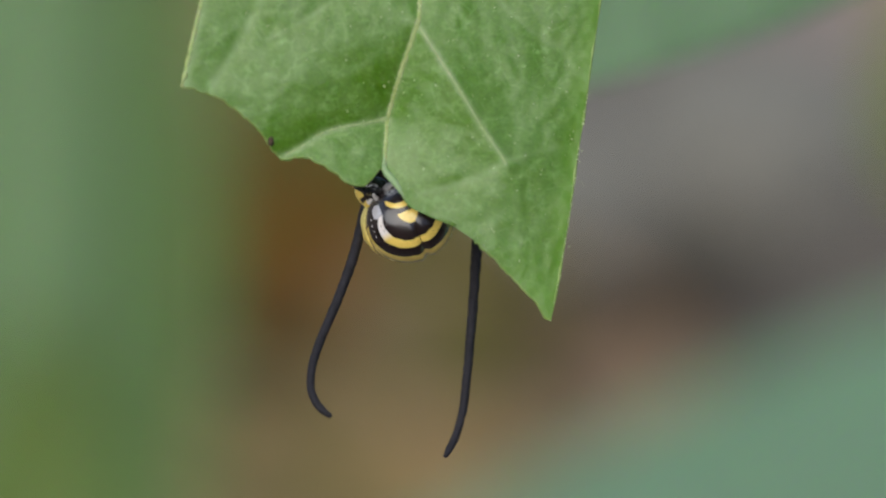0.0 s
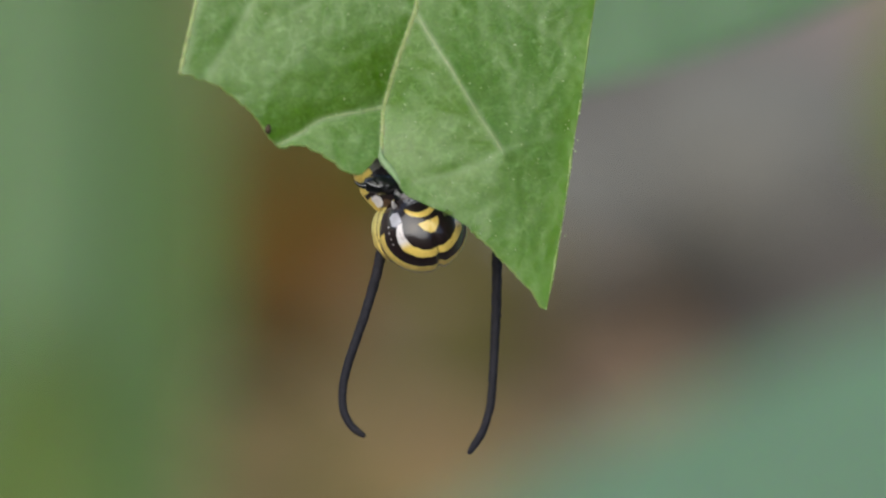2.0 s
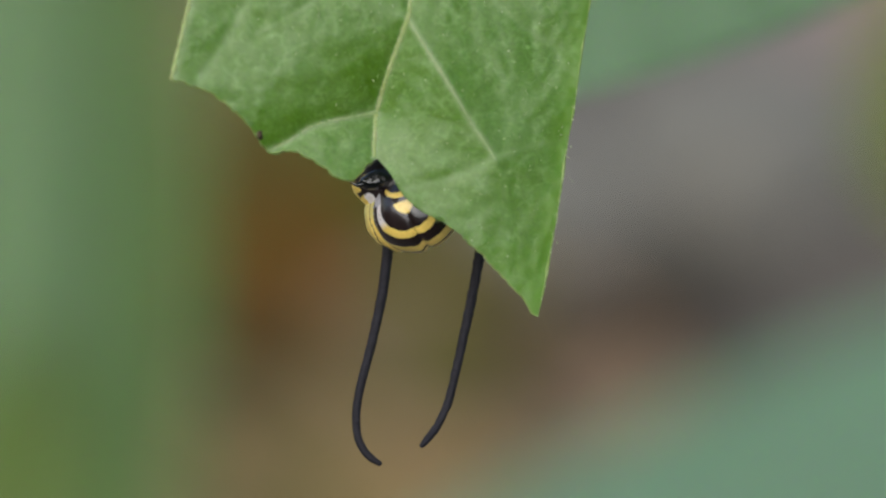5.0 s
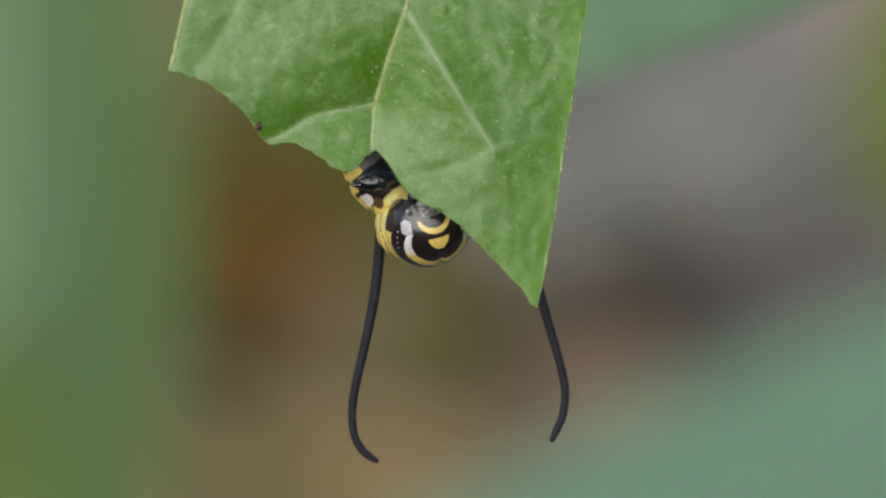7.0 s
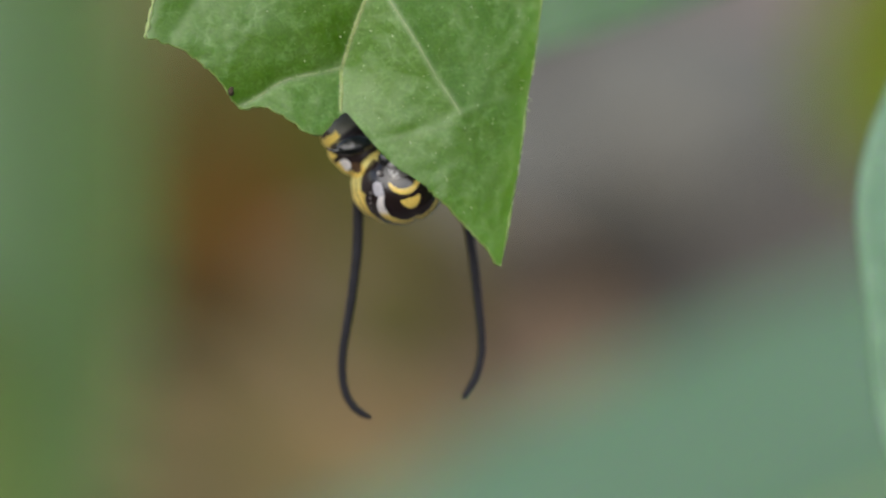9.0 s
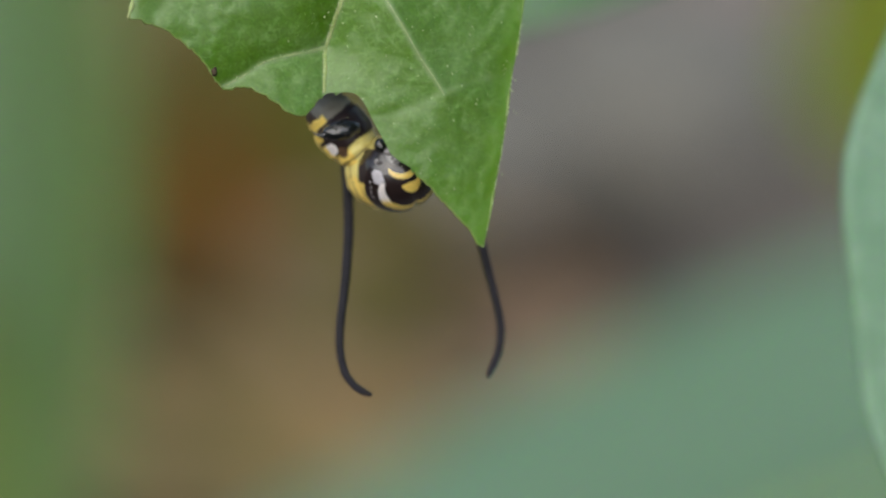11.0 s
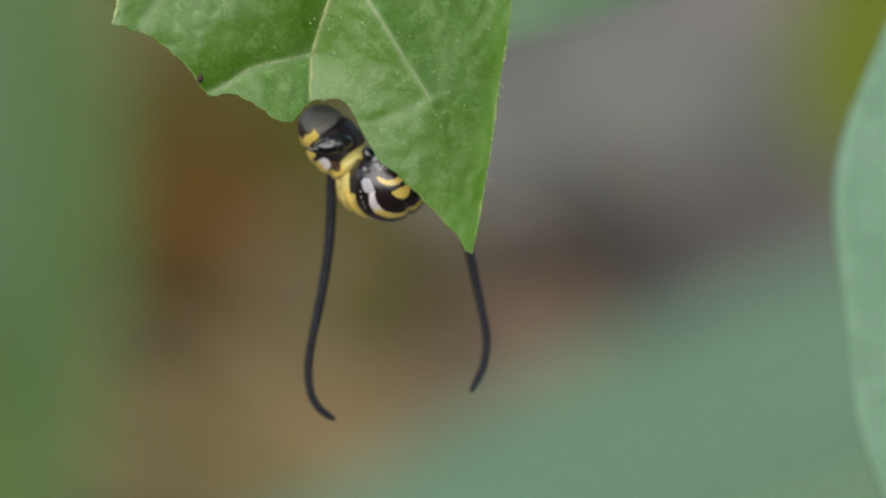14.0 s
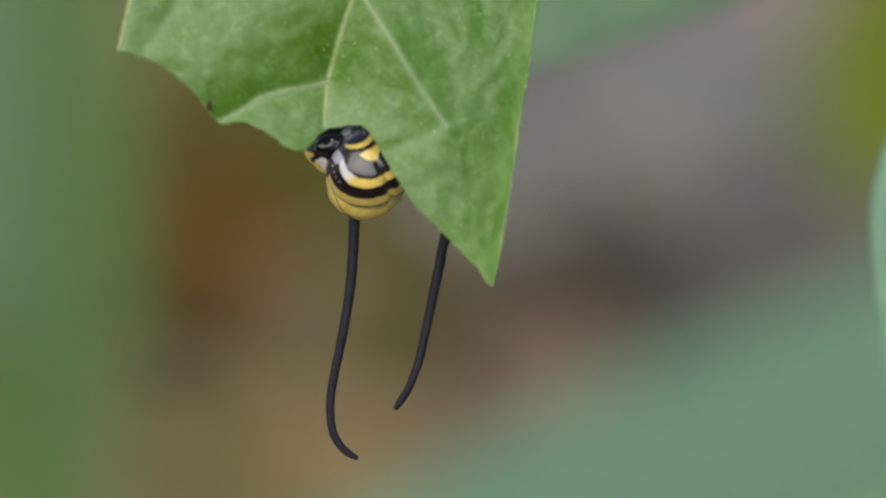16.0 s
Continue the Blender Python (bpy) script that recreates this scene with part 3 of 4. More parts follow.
# head: seconds, x, y, nod, turn, roll
HEAD_ROWS = [
    (0.0, -1.317, 1.183, -5.2, 2.5, 26.0), (0.5, -0.66, 0.777, 31.4, 5.1, 7.0), (1.0, -0.58, 0.632, 17.0, 13.9, 11.0), (1.5, -0.536, 0.726, -0.4, 7.8, 19.0),
    (2.0, -0.759, 0.889, -1.8, 12.7, 23.0), (2.5, -0.937, 1.301, -7.6, 6.0, 25.0), (3.0, -1.161, 1.518, -5.5, 6.9, 27.0), (5.5, -0.134, 2.272, -12.1, -16.1, 18.0),
    (6.0, -0.268, 2.475, -12.5, -8.6, 20.0), (6.2, 0.13, 1.95, 2.0, 2.0, 23.0), (6.5, 0.246, 1.706, 19.0, 5.7, 25.0), (7.0, 0.88, 1.191, 29.4, 11.6, 11.0), (7.5, 0.87, 1.302, 13.7, 8.4, 19.0),
    (8.0, 0.759, 1.906, 8.2, 1.1, 30.0), (8.5, 0.491, 2.552, -2.0, -3.9, 27.0), (9.0, 1.406, 1.51, 31.8, 4.4, 17.0), (11.5, 1.80, 1.287, 27.2, 10.6, 24.0),
    (12.0, 1.741, 1.646, 12.6, 3.0, 29.0), (12.5, 1.294, 2.095, 6.5, 4.9, 26.0), (13.0, 1.071, 2.449, -8.8, 2.0, 27.0), (13.5, 1.93, 1.318, 39.4, 11.2, 14.0),
    (14.0, 1.90, 1.233, 25.2, 9.5, 25.0), (14.5, 1.696, 1.661, 5.4, 3.2, 24.0), (15.0, 1.54, 2.036, 2.0, 0.6, 27.0), (15.5, 0.982, 2.545, -0.7, 7.5, 24.0),
    (16.0, 0.446, 2.838, -13.5, 11.4, 33.0),
]
# thorax: seconds, x, y
THORAX_ROWS = [
    (0.0, -2.785, 2.366), (0.5, -2.417, 2.451), (1.0, -2.15, 2.328), (1.5, -2.333, 2.645),
    (2.0, -2.544, 2.586), (2.5, -2.634, 2.752), (3.0, -2.767, 2.59), (5.5, -1.986, 3.209),
    (6.0, -2.053, 3.189), (6.2, -1.8, 3.14), (6.5, -1.585, 3.089), (7.0, -1.183, 2.887), (7.5, -1.25, 2.731),
    (8.0, -0.982, 2.821), (8.5, -1.205, 3.333), (9.0, -0.536, 2.938), (11.5, -0.424, 2.804),
    (12.0, -0.446, 2.762), (12.5, -0.647, 2.92), (13.0, -1.049, 3.386), (13.5, -0.29, 2.523),
    (14.0, -0.357, 2.572), (14.5, -0.536, 2.754), (15.0, -0.87, 3.041), (15.5, -1.161, 3.326),
    (16.0, -1.428, 3.552),
]
# true leg: seconds, reach out sideways, reach down, lean
LEG_ROWS = [(0.0, 0.4, 0.0, 40), (0.5, 0.5, 0.05, 42), (1.0, 0.55, 0.35, 66), (1.5, 0.1, 0.1, 60), (2.0, 0.15, 0.1, 50), (3.0, 0.0, 0.0, 60), (16.0, 0.0, 0.0, 60)]
# filaments: seconds, x and y of the tip, lean, swing towards the viewer, spin
FIL_A_ROWS = [
    (0, -4.441, -6.606, -6.2, 25.8, 0), (0.2, -3.368, -7.136, -0.9, 19.7, 0), (0.5, -3.035, -7.727, 0, 0, 0), (0.8, -3.214, -7.833, -1.6, 9.1, 0),
    (1, -2.812, -8.184, -0.1, 0, 0), (1.2, -4.291, -7.653, -8.2, 12.6, 0), (1.5, -2.834, -8.045, -1.5, 0, 0), (1.8, -2.52, -7.813, 0.1, 13, 0),
    (2, -3.058, -7.279, -2.8, 21.6, 0), (2.4, -4.107, -7.076, -7.1, 23, 0), (2.5, -3.236, -7.783, -1.9, 14.1, 0), (2.8, -4.07, -7.431, -6.3, 18.7, 0),
    (3, -3.75, -7.521, -4.6, 18.2, 0), (5.5, -1.585, -7.95, 0.3, 0, 0), (5.7, -1.974, -7.597, -3.2, 16.3, 0), (6, -2.21, -5.515, -8.4, 39.6, 0),
    (6.3, -1.477, -7.926, -0.9, 8.3, 0), (6.5, -1.629, -7.847, -0.3, 0, 0), (6.7, -1.745, -7.625, -1.1, 13.7, 0), (7, -1.116, -8.16, 1.8, 0, 0),
    (7.3, -1.385, -7.923, 0.2, 6.3, 0), (7.5, -1.473, -7.648, -0.5, 11.5, 0), (7.7, -1.492, -7.677, -2, 14.9, 0), (8, -2.21, -5.504, -9.9, 39.6, 0),
    (8.2, -2.618, -4.621, -12.7, 43, 0), (8.5, -0.803, -7.603, 0.5, 0, 0), (8.7, -0.892, -7.557, 0.3, 8, 0), (9, 0.134, -7.775, 5.6, 0, 0),
    (11.3, 0.876, -7.623, 8.9, 11.9, 0), (11.5, 0.625, -7.909, 7.4, 0, 0), (11.7, -0.136, -8.039, 3, 4.8, 0), (12, -0.714, -7.795, -0.8, 16.3, 0),
    (12.3, -0.192, -8.042, 2.2, 9.2, 0), (12.5, 0.089, -8.127, 3.8, 0, 0), (12.7, -0.034, -8.125, 2.3, 12.5, 0), (12.9, 0.001, -8.151, 1.5, 17.1, 0),
    (13, -1.406, -6.3, -7.5, 36.9, 0), (13.1, -0.127, -8.141, 1.1, 18, 0), (13.3, -0.109, -8.147, 2.5, 15.1, 0), (13.5, 1.339, -7.677, 11.5, 18.2, 0),
    (13.7, -0.503, -8.081, 2, 11.5, 0), (13.9, -0.35, -8.164, 2.9, 7.3, 0), (14, -0.268, -8.231, 3.3, 0, 0), (14.3, -1.537, -7.886, -4.2, 8, 0),
    (14.5, -1.652, -7.869, -5.6, 0, 0), (15, -0.089, -8.877, 3.2, 0, 0), (15.5, -1.294, -7.811, -4.7, 18.2, 0), (16, -0.045, -8.701, 3.3, 0, 0),
]
FIL_B_ROWS = [
    (0, 0.089, -8.191, -9.2, 0, 60), (0.2, 1.763, -8.111, -2.6, 2.7, 36), (0.5, 2.433, -8.084, -0.2, 0, 0), (0.8, 4.277, -7.731, 8.1, 3.6, 10.9),
    (1, 2.031, -8.229, -3.4, 0, 18.2), (1.2, 2.892, -8.319, 0.1, 0, 33.6), (1.5, 0.29, -8.001, -12.9, 0, 56.6), (1.8, 0.713, -7.865, -10.7, 2.9, 50),
    (2, 1.071, -7.949, -8.6, 0, 45.6), (2.4, 0.87, -8.103, -9.3, 0, 38.6), (2.5, 0.513, -8.073, -11, 0, 36.9), (2.8, 0.497, -8.098, -10.5, 0, 46.6),
    (3, -0.647, -7.922, -15.7, 0, 53.1), (5.5, 0.045, -7.013, -18.2, 0, 51.7), (5.7, -0.64, -6.674, -21.9, 2.5, 52.3), (6, -0.268, -6.832, -20, 0, 53.1),
    (6.1, 0.145, -6.887, -18.3, 4.1, 42.5), (6.3, 4.68, -7.465, 4.1, 0, 21.2), (6.5, 5.245, -7.4, 7.7, 0, 0), (6.7, 5.695, -7.217, 8.9, 2.8, 0),
    (6.9, 5.972, -7.16, 9.1, 3.2, 0), (7, 5.758, -7.357, 7.4, 0, 0), (7.1, 3.629, -7.669, -2.7, 0, 5.2), (7.3, 3.798, -7.565, -1.3, 0, 15.5),
    (7.5, 2.254, -7.313, -7.9, 0, 25.8), (7.7, 1.74, -7.113, -11.2, 0.8, 36.7), (8, 1.629, -6.91, -12.5, 0, 53.1), (8.2, 1.589, -6.828, -13, 0, 55.9),
    (8.5, 0.647, -6.464, -18.1, 0, 60), (8.7, 0.955, -6.378, -16.4, 6.5, 46.3), (9, 3.816, -6.993, -1, 0, 25.8), (11.3, 5.342, -6.907, 6.6, 0, 18.8),
    (11.5, 4.709, -7.016, 3.5, 0, 18.2), (11.7, 4.689, -7.016, 2.3, 0, 23.6), (12, 3.08, -6.947, -7.1, 0, 31.8), (12.3, 2.631, -6.864, -8.2, 0.3, 34.9),
    (12.5, 2.968, -6.855, -5.8, 0, 36.9), (12.7, 2.378, -6.638, -9.1, 4, 38.7), (13, 2.522, -6.769, -8.8, 0, 41.4), (13.1, 2.388, -6.654, -9.8, 4.5, 33.1),
    (13.3, 6.514, -6.766, 10, 0, 16.6), (13.5, 6.495, -6.717, 10.4, 0, 0), (13.7, 6.068, -6.905, 8.3, 0, 7.3), (14, 5.156, -7.115, 4.2, 0, 18.2),
    (14.3, 4.057, -7.223, -1.9, 0.5, 26.4), (14.5, 3.705, -7.244, -4.1, 0, 31.8), (15, 3.169, -7.449, -6.7, 0, 25.8), (15.5, 2.924, -7.32, -9.4, 0, 25.8),
    (16, 1.473, -6.737, -15.8, 0, 61.3),
]
# glaucous leaf beside: seconds, x, y
SIDE_ROWS = [(0.0, 0, 0), (8.0, 0, 0), (11.5, 0, 0), (13.5, 0, 0), (15.0, 0.7, -0.1), (16.0, 1.0, 0.0)]


def leaf_pose(row):
    t, x, y, z, pitch, yaw, roll = row
    return STAGE @ pose(x * MM, y * MM, z * MM, 0, 0, roll) @ pose(0, 0, 0, pitch) @ pose(0, 0, 0, 0, yaw)


def build_caterpillar():
    cat = tagged(new("caterpillar"), "black, yellow and white striped caterpillar feeding behind the leaf edge", "caterpillar")
    head = build_head(cat)
    thorax, neck, leg = build_thorax(cat)
    fa = build_filament("filament", FIL_A, cat)
    fb = build_filament("filament", FIL_B, cat)
    # the rest of the body clings to the back of the leaf
    spine = along([(1.5, 0.4, -5.2), (2.0, 3.0, -5.6), (2.0, 5.6, -5.6), (1.6, 8.4, -5.6), (1.4, 11.0, -5.6)], 6)
    for i, c in enumerate(spine):
        ahead = (spine[min(i + 1, 5)] - spine[max(i - 1, 0)]).normalized()
        bm = ball(2.5 + 0.25 * math.sin(i), 2.4, 1.5, 64, 40)
        seg = pigmented("body_ring", bm, ring_paint, cat, "", SOFT_SKIN)
        seg.matrix_basis = Matrix.Translation(c * MM) @ ahead.to_track_quat("Z", "Y").to_matrix().to_4x4()
        if i > 1:
            for s in (-1, 1):
                bm = ball(0.55, 0.55, 0.9, 24, 16)
                foot = part("proleg", bm, GLOSS, cat)
                foot.matrix_basis = Matrix.Translation((c + Vector((1.3 * s, 0, 2.2))) * MM)
    return cat, head, thorax, neck, leg, fa, fb


# ---- plants and ground behind ----


def place(u, v, depth):
    """The point that lies depth metres before the lens, seen at (u, v) mm of the plane in focus."""
    return EYE @ Vector((u * MM * depth / 0.2, v * MM * depth / 0.2, -depth))


def on_ground(u, v):
    a, b = EYE.translation, place(u, v, 0.5)
    return a + (b - a) * (a.z / (a.z - b.z))


def plant_leaf(name, label, material, base, tip, width, face, stalk, cup=0.12, wave=0.0, bow=0.0, seed=0, power=0.62, early=0.85):
    """A broad leaf from base to tip (world places), its face turned to the place given, with a stalk down to the ground."""
    top = tagged(new(name), label, "leaf", "leaves behind the eaten one")
    base, tip = Vector(base), Vector(tip)
    axis = tip - base
    length = axis.length
    y = axis.normalized()
    z = (Vector(face) - (base + tip) / 2).normalized()
    x = y.cross(z).normalized()
    z = x.cross(y)
    top.matrix_basis = Matrix.Translation(base) @ Matrix((x, y, z)).transposed().to_4x4()
    rows = []
    for j in range(41):
        t = j / 40
        w = width / 2 * (math.sin(math.pi * t ** early) ** power) * (1.06 - 0.3 * t)
        row = []
        for i in range(25):
            s = -1 + i / 12
            e = 1 + wave * math.sin(t * 17 + seed + (0 if s < 0 else 1.3)) * abs(s)
            hz = cup * width * abs(s) ** 1.4 * 0.5 + bow * length * math.sin(math.pi * t) - 0.04 * width * math.exp(-abs(s) * 9)
            hz += wave * 0.6 * width * math.sin(t * 13 + s * 2 + seed) * abs(s) ** 2
            row.append((w * s * e, t * length, hz))
        rows.append(row)
    solid(part("blade", sheet(rows), material, top), 0.3 * MM, -1)
    bm = bmesh.new()
    tube(bm, [Vector((0, t / 30 * length, bow * length * math.sin(math.pi * t / 30) - 0.03 * width)) for t in range(31)], lambda t: width * (0.022 - 0.016 * t), 8)
    part("midrib", bm, VEIN, top)
    inv = top.matrix_basis.inverted()
    bm = bmesh.new()
    tube(bm, along([inv @ base] + [inv @ Vector(p) for p in stalk], 40), lambda t: (0.6 + 1.2 * t) * MM, 10)
    part("stalk", bm, STEM, top)
    return top


def litter(name, label, material, u, v, long, wide, turn, lift=2.0, seed=0):
    """A curled dead leaf lying on the soil: blade and midrib."""
    top = tagged(new(name), label, "dead leaf", "dead leaves on the soil")

    def height(s, t):
        return (lift + 0.10 * wide * s * s + 1.5 * noise.noise(Vector((s * 2.4, t * 3, seed))) + 1.2) * MM * BACK

    rows = []
    for j in range(25):
        t = j / 24
        w = wide / 2 * math.sin(math.pi * (0.04 + 0.92 * t)) ** 0.6
        rows.append([((s / 8) * w * MM * BACK, (t - 0.5) * long * MM * BACK, height(s / 8, t)) for s in range(-8, 9)])
    solid(part("blade", sheet(rows), material, top), 0.4 * MM)
    bm = bmesh.new()
    tube(bm, [Vector((0, (t / 24 - 0.5) * 1.12 * long * MM * BACK, height(0, t / 24) + 0.2 * MM)) for t in range(25)], lambda t: (0.7 - 0.45 * t) * MM * BACK, 8)
    part("midrib", bm, material, top)
    p = on_ground(u, v)
    top.matrix_basis = pose(p.x, p.y, 0.0, 0, 0, turn)
    return top


def stone(label, u, v, rx, ry, rz, turn, seed):
    bm = bmesh.new()
    bmesh.ops.create_icosphere(bm, subdivisions=4, radius=1)
    for q in bm.verts:
        q.co *= 1 + 0.16 * noise.noise(q.co * 1.4 + Vector((seed, 0, 0))) + 0.04 * noise.noise(q.co * 5)
        q.co = Vector((q.co.x * rx, q.co.y * ry, q.co.z * rz)) * MM * BACK
    ob = part("stone", bm, STONE)
    p = on_ground(u, v)
    ob.matrix_basis = pose(p.x, p.y, rz * 0.25 * MM * BACK, 0, 0, turn)
    return tagged(ob, label, "stone", "stones on the soil")


# ground: one sheet to the horizon, uneven near by
bm = bmesh.new()
steps = [-60, -20, -6, -2, -0.8] + [-0.5 + 0.02 * i for i in range(51)] + [0.8, 2, 6, 20, 60]
grid = []
for y in steps:
    grid.append([bm.verts.new(BACK * Vector((x, y + 0.4, 0.004 * noise.noise(Vector((x * 22, y * 22, 0))) if abs(x) < 0.6 and abs(y) < 0.6 else 0))) for x in steps])
for a, b in zip(grid, grid[1:]):
    for i in range(len(a) - 1):
        bm.faces.new((a[i], a[i + 1], b[i + 1], b[i]))
tagged(part("ground", bm, SOIL), "grey-brown bare soil with plant litter", "ground", kind="structure")

# unseen hedge, added behind the viewpoint to block low sky and darken reflections
bm = bmesh.new()
grid = []
for k in range(61):
    a = radians(-15 - 150 * k / 60)
    row = []
    for j in range(31):
        r = 0.55 + 0.05 * noise.noise(Vector((k * 0.35, j * 0.4, 3)))
        row.append(bm.verts.new(BACK * Vector((r * 1.5 * math.cos(a), 0.2 + r * math.sin(a), 0.56 * j / 30))))
    grid.append(row)
for a, b in zip(grid, grid[1:]):
    for i in range(30):
        bm.faces.new((a[i], a[i + 1], b[i + 1], b[i]))
rnd = random.Random(11)
spots = [v.co.copy() for v in bm.verts]
hedge = tagged(solid(part("hedge", bm, UNSEEN_HEDGE), 0.12 * BACK, 1), "unseen dark green hedge added to keep low sky out of reflections", "hedge", kind="structure")
bm = bmesh.new()
for k in range(7000):
    c = rnd.choice(spots) + Vector((rnd.uniform(-0.03, 0.03), rnd.uniform(-0.03, 0.03), rnd.uniform(-0.02, 0.03)))
    c += Vector((c.x, c.y - 0.2 * BACK, 0)).normalized() * rnd.choice((-0.012, 0.21))
    m = Matrix.Translation(c) @ pose(0, 0, 0, rnd.uniform(-70, 70), rnd.uniform(-70, 70), rnd.uniform(0, 360))
    s = rnd.uniform(0.02, 0.042)
    a, b, d, e = (bm.verts.new(m @ Vector(q)) for q in ((0, 0, 0), (0.35 * s, 0.5 * s, 0.1 * s), (0, s, 0), (-0.35 * s, 0.5 * s, 0.1 * s)))
    bm.faces.new((a, b, d))
    bm.faces.new((a, d, e))
tagged(part("unseen_hedge_foliage", bm, UNSEEN_HEDGE, hedge), kind="stuff")

stone("large smooth grey stone lying on soil", 12.2, 3.8, 19, 15, 10, 20, 1.0)
stone("grey stone half sunk in soil", 5.0, 1.8, 13, 11, 7, -30, 5.0)
litter("dead_leaf", "rust-brown dead leaf on the soil", RUST_LEAF, -7.2, -1.5, 37, 21, 8, 3.0, seed=1)
litter("dead_leaf", "olive-brown dead leaf on the soil", OLIVE_LEAF, -5.6, -5.0, 66, 40, -15, 1.0, seed=2)
litter("dead_leaf", "olive-brown dead leaf on the soil", OLIVE_LEAF, -2.6, -0.6, 72, 38, 12, 1.0, seed=7)
litter("dead_leaf", "faded khaki dead leaf on the soil", KHAKI_LEAF, -9.4, 5.0, 60, 26, -8, 1.0, seed=9)
litter("dead_leaf", "tan dead leaf on the soil", TAN_LEAF, -5.2, -11.2, 58, 30, 80, 3.0, seed=3)
litter("dead_leaf", "khaki dead leaf on the soil", KHAKI_LEAF, -1.8, -8.6, 44, 30, 20, 2.0, seed=11)
litter("dead_leaf", "brown dead leaf on the soil", BROWN_LEAF, 2.9, -5.2, 44, 29, 70, 1.5, seed=4)
litter("dead_leaf", "dark dead leaf on the soil", DARK_LEAF, 7.8, -3.2, 31, 14, -62, 3.0, seed=5)
litter("dead_leaf", "dark dead leaf on the soil", DARK_LEAF, -7.6, -6.8, 22, 9, 10, 5.0, seed=6)
litter("dead_leaf", "straw-coloured dead leaf on the soil", STRAW_LEAF, -8.8, -10.4, 52, 28, 60, 3.6, seed=10)
litter("dead_leaf", "pale pinkish dead leaf on the soil", PINK_LEAF, 17.0, 9.0, 40, 30, 20, 2.0, seed=8)

FACE = EYE.translation + Vector((0, 0, 0.25))
FAR_FACE = EYE.translation + Vector((0, 0, 0.25 * BACK))
# upper leaf just behind the eaten one
plant_leaf("background_leaf", "smooth grey-green leaf hanging behind the eaten leaf", SHADE_LEAF, place(27, 22.0, 0.262), place(-4.5, 5.2, 0.255), 0.0165, FACE,
           [place(36, 28, 0.27), (0.12, 0.42, 0.12), (0.13, 0.44, 0.0)], 0.1)
# broad leaf low in front of the soil
plant_leaf("background_leaf", "broad blue-green leaf spread over the soil", BLUE_LEAF, place(52, -0.8, 0.44 * BACK), place(-22, -27, 0.40 * BACK), 0.046 * BACK, FAR_FACE,
           [place(58, 6, 0.45 * BACK), (0.256, 0.64, 0.08), (0.272, 0.656, 0)], 0.06)
# upright leaves to one side
plant_leaf("background_leaf", "upright deep green leaf out of focus", DEEP_LEAF, place(-16.6, -23, 0.54 * BACK), place(-12.1, 22, 0.52 * BACK), 0.0313 * BACK, FAR_FACE,
           [(-0.152, 0.576, 0.048), (-0.16, 0.592, 0)], 0.1)
plant_leaf("background_leaf", "upright grey-green leaf out of focus", SOFT_LEAF, place(-18.0, -15, 0.53 * BACK), place(-16.6, 24, 0.51 * BACK), 0.022 * BACK, FAR_FACE,
           [(-0.184, 0.576, 0.048), (-0.192, 0.592, 0)], 0.1)
plant_leaf("background_leaf", "upright olive-green leaf out of focus", OLIVE_GREEN, place(-17.5, -27, 0.46 * BACK), place(-16.0, -2.5, 0.45 * BACK), 0.022 * BACK, FAR_FACE,
           [(-0.152, 0.464, 0.048), (-0.16, 0.48, 0)], 0.1)
# yellow-green young leaf
plant_leaf("background_leaf", "yellow-green young leaf out of focus", LIME_LEAF, place(21.2, 1.5, 0.50 * BACK), place(20.9, 13.6, 0.48 * BACK), 0.018 * BACK, FAR_FACE,
           [(0.12, 0.528, 0.048), (0.12, 0.544, 0)], 0.1)
# glaucous leaf close by, slightly out of focus
side_leaf = plant_leaf("background_leaf", "curled pale blue-green leaf with a wavy margin", PALE_LEAF, place(25.6, 12.0, 0.221), place(25.6, -17.2, 0.218), 0.0148, FACE,
                       [place(27, 17, 0.224), (0.10, 0.30, 0.15), (0.11, 0.31, 0.0)], 0.14, 0.03, seed=0.4, power=0.6, early=1.05)

leaf = build_leaf()
caterpillar, head, thorax, neck, true_leg, filament_a, filament_b = build_caterpillar()
# the stem that bears the eaten leaf
bm = bmesh.new()
root = leaf_pose(LEAF_ROWS[0]) @ (Vector((0.5, 29, -9)) * MM)
tube(bm, along([root + Vector((0.004, 0.0, 0.03)), root + Vector((0.0, 0.004, 0.0)), root + Vector((0.05, 0.01, 0.0)), (0.10, root.y + 0.02, 0.15), (0.11, root.y + 0.03, 0.0)], 50), lambda t: (1.0 + 0.9 * t) * MM, 12)
tagged(part("plant_stem", bm, STEM), "thin green stem bearing the eaten leaf", "stem")


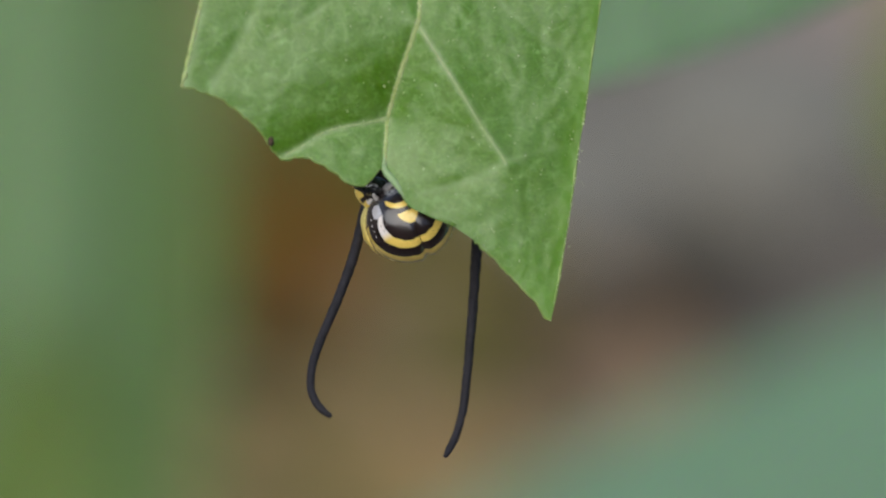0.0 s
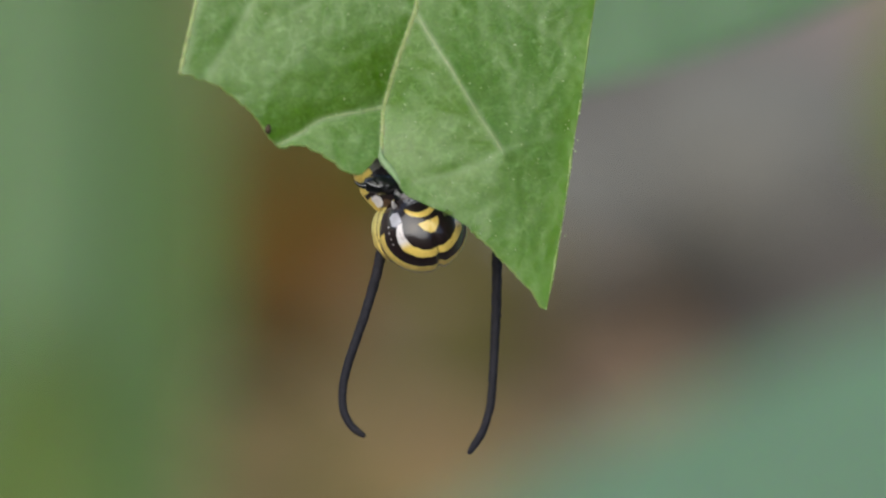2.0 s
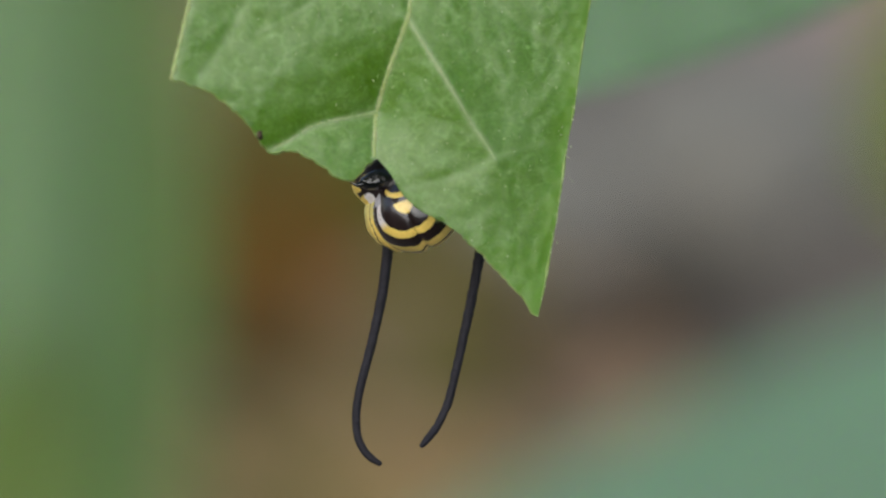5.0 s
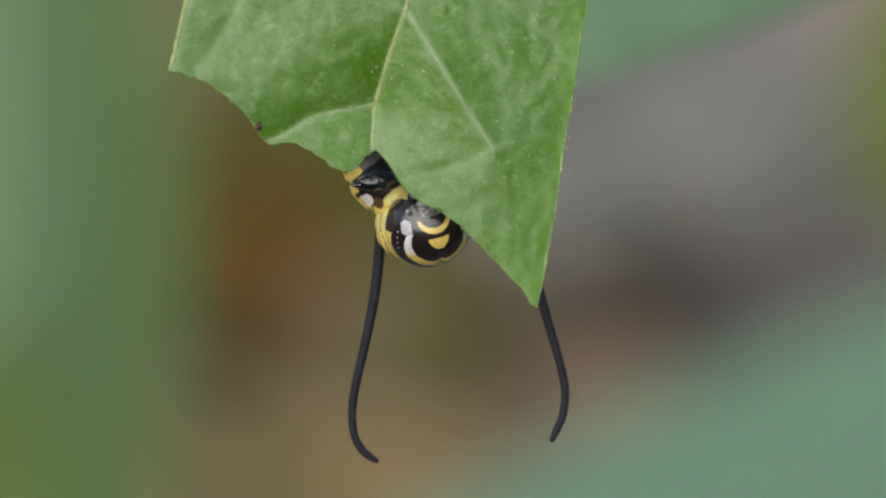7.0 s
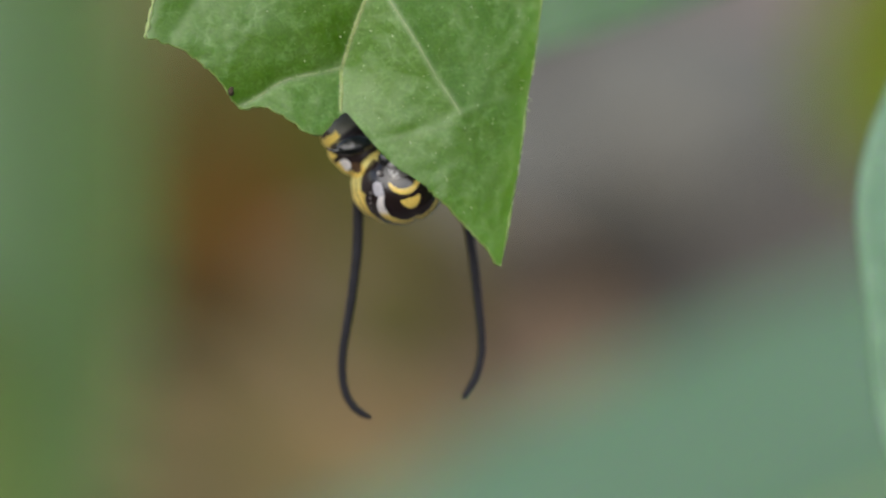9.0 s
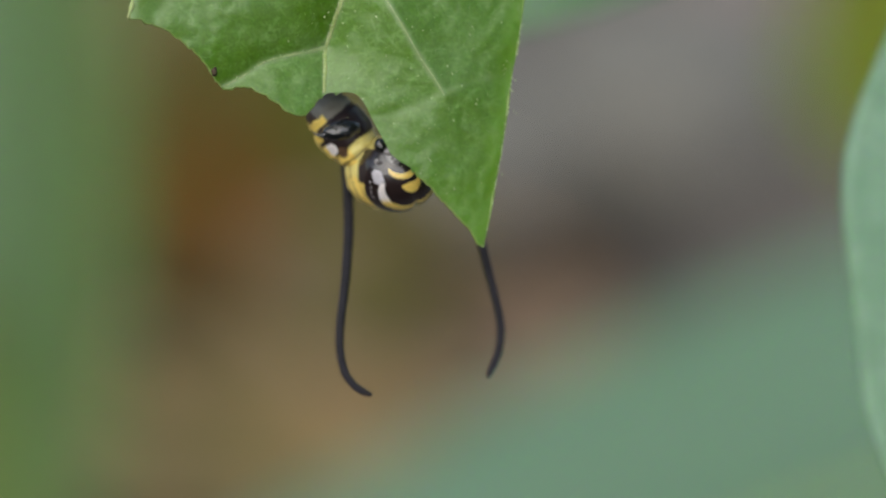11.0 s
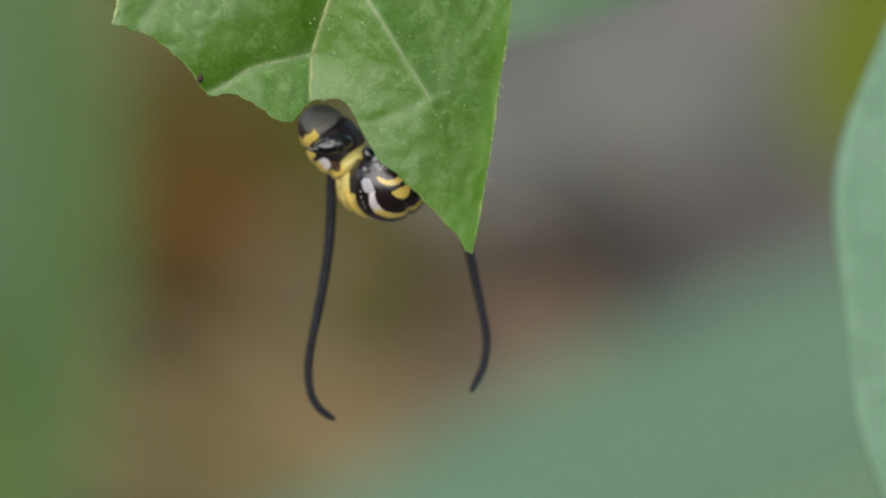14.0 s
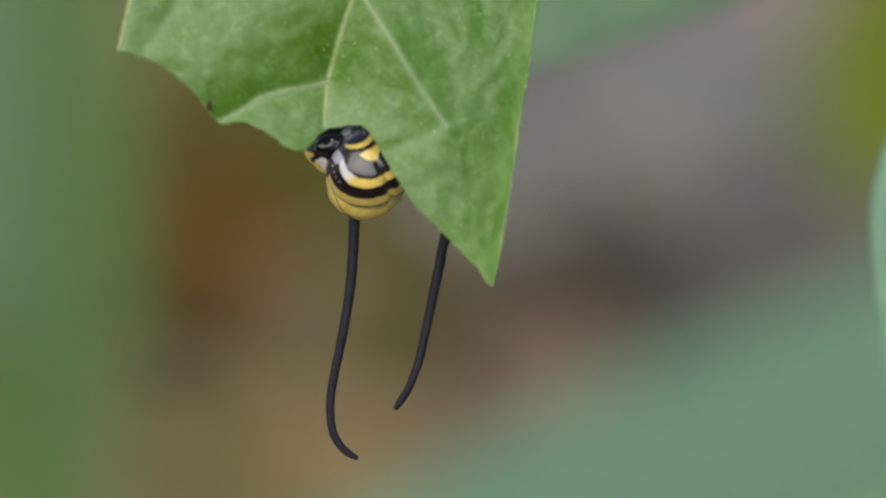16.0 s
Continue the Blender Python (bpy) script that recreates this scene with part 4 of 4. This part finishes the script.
def motions():
    walk(leaf, [(r[0], leaf_pose(r)) for r in LEAF_ROWS])
    homes = {r[0]: leaf_pose(r) for r in LEAF_ROWS}
    walk(caterpillar, list(homes.items()))
    planes = {t: (STAGE.inverted() @ m) for t, m in homes.items()}

    times = [r[0] for r in LEAF_ROWS]

    def plane(t):
        """The leaf's pose in the plane in focus at any time."""
        if t not in planes:
            row = [t] + [float(np.interp(t, times, [r[k] for r in LEAF_ROWS])) for k in range(1, 7)]
            planes[t] = STAGE.inverted() @ leaf_pose(row)
        return planes[t]

    def inside(t, u, v, gap):
        """A place seen at (u, v) of the plane in focus, gap millimetres behind the leaf's plane there, in the leaf's space."""
        m = plane(t)
        nrm, o = m.to_3x3() @ Vector((0, 0, 1)), m.translation / MM
        w = o.z - (nrm.x * (u - o.x) + nrm.y * (v - o.y)) / nrm.z - gap
        k = 1 - w / 200
        return m.inverted() @ Matrix.Translation(Vector((u * k, v * k, w)) * MM)

    rows = []
    for t, u, v, nod, turn, roll in HEAD_ROWS:
        rows.append((t, inside(t, u, v, 2.3) @ pose(0, 0, 0, 0, 0, roll) @ pose(0, 0, 0, nod) @ pose(0, 0, 0, 0, turn)))
    walk(head, rows)
    rows = []
    folds = []
    for (t, u, v), h in zip(THORAX_ROWS, HEAD_ROWS):
        sag = 0.35 if t > 15.8 else 0.0
        folds.append((t, inside(t, u + 0.72 * (h[1] - u) + sag, v + 0.72 * (h[2] - v) - 0.54 - sag, 3.0)))
        slope = math.degrees(math.atan2(h[2] - v, h[1] - u))
        low = max(0.0, min(1.0, (25 - h[3]) / 25))
        rows.append((t, inside(t, u + 0.32 * low, v + 0.12 * low, 3.2) @ pose(0, 0, 0, 0, 0, -50 + 0.15 * (slope + 30))))
    walk(thorax, rows)
    walk(neck, folds)
    walk(true_leg, [(t, pose((0.02 - 0.64 * out + 0.77 * down) * MM, (0.06 - 0.77 * out - 0.64 * down) * MM, 1.16 * MM, 0, 10, lean)) for t, out, down, lean in LEG_ROWS])
    for ob, table, deep, back in ((filament_a, FIL_A_ROWS, 4.0, 0), (filament_b, FIL_B_ROWS, 2.8, 9)):
        rows = []
        for t, u, v, lean, swing, spin in table:
            rows.append((t, inside(t, u, v, deep - 9.0 * math.sin(radians(swing))) @ pose(0, 0, 0, 0, 0, lean) @ pose(0, 0, 0, -swing - back) @ pose(0, 0, 0, 0, spin)))
        walk(ob, rows)
    for ob, start in zip(SLIVERS, (4.2, 7.55, 10.2, 14.05)):
        away = Matrix.Translation(Vector((1.6, 1.2, -0.45)) * MM)
        walk(ob, [(0.0, pose(0, 0, 0)), (start, pose(0, 0, 0)), (start + 0.12, Matrix.Translation((0, 0, -0.4 * MM))), (start + 0.4, away), (16.0, away)])
    rest = side_leaf.matrix_basis.copy()
    right, up = STAGE.to_3x3() @ Vector((MM, 0, 0)), STAGE.to_3x3() @ Vector((0, MM, 0))
    walk(side_leaf, [(t, Matrix.Translation(right * x + up * y) @ rest) for t, x, y in SIDE_ROWS])


motions()
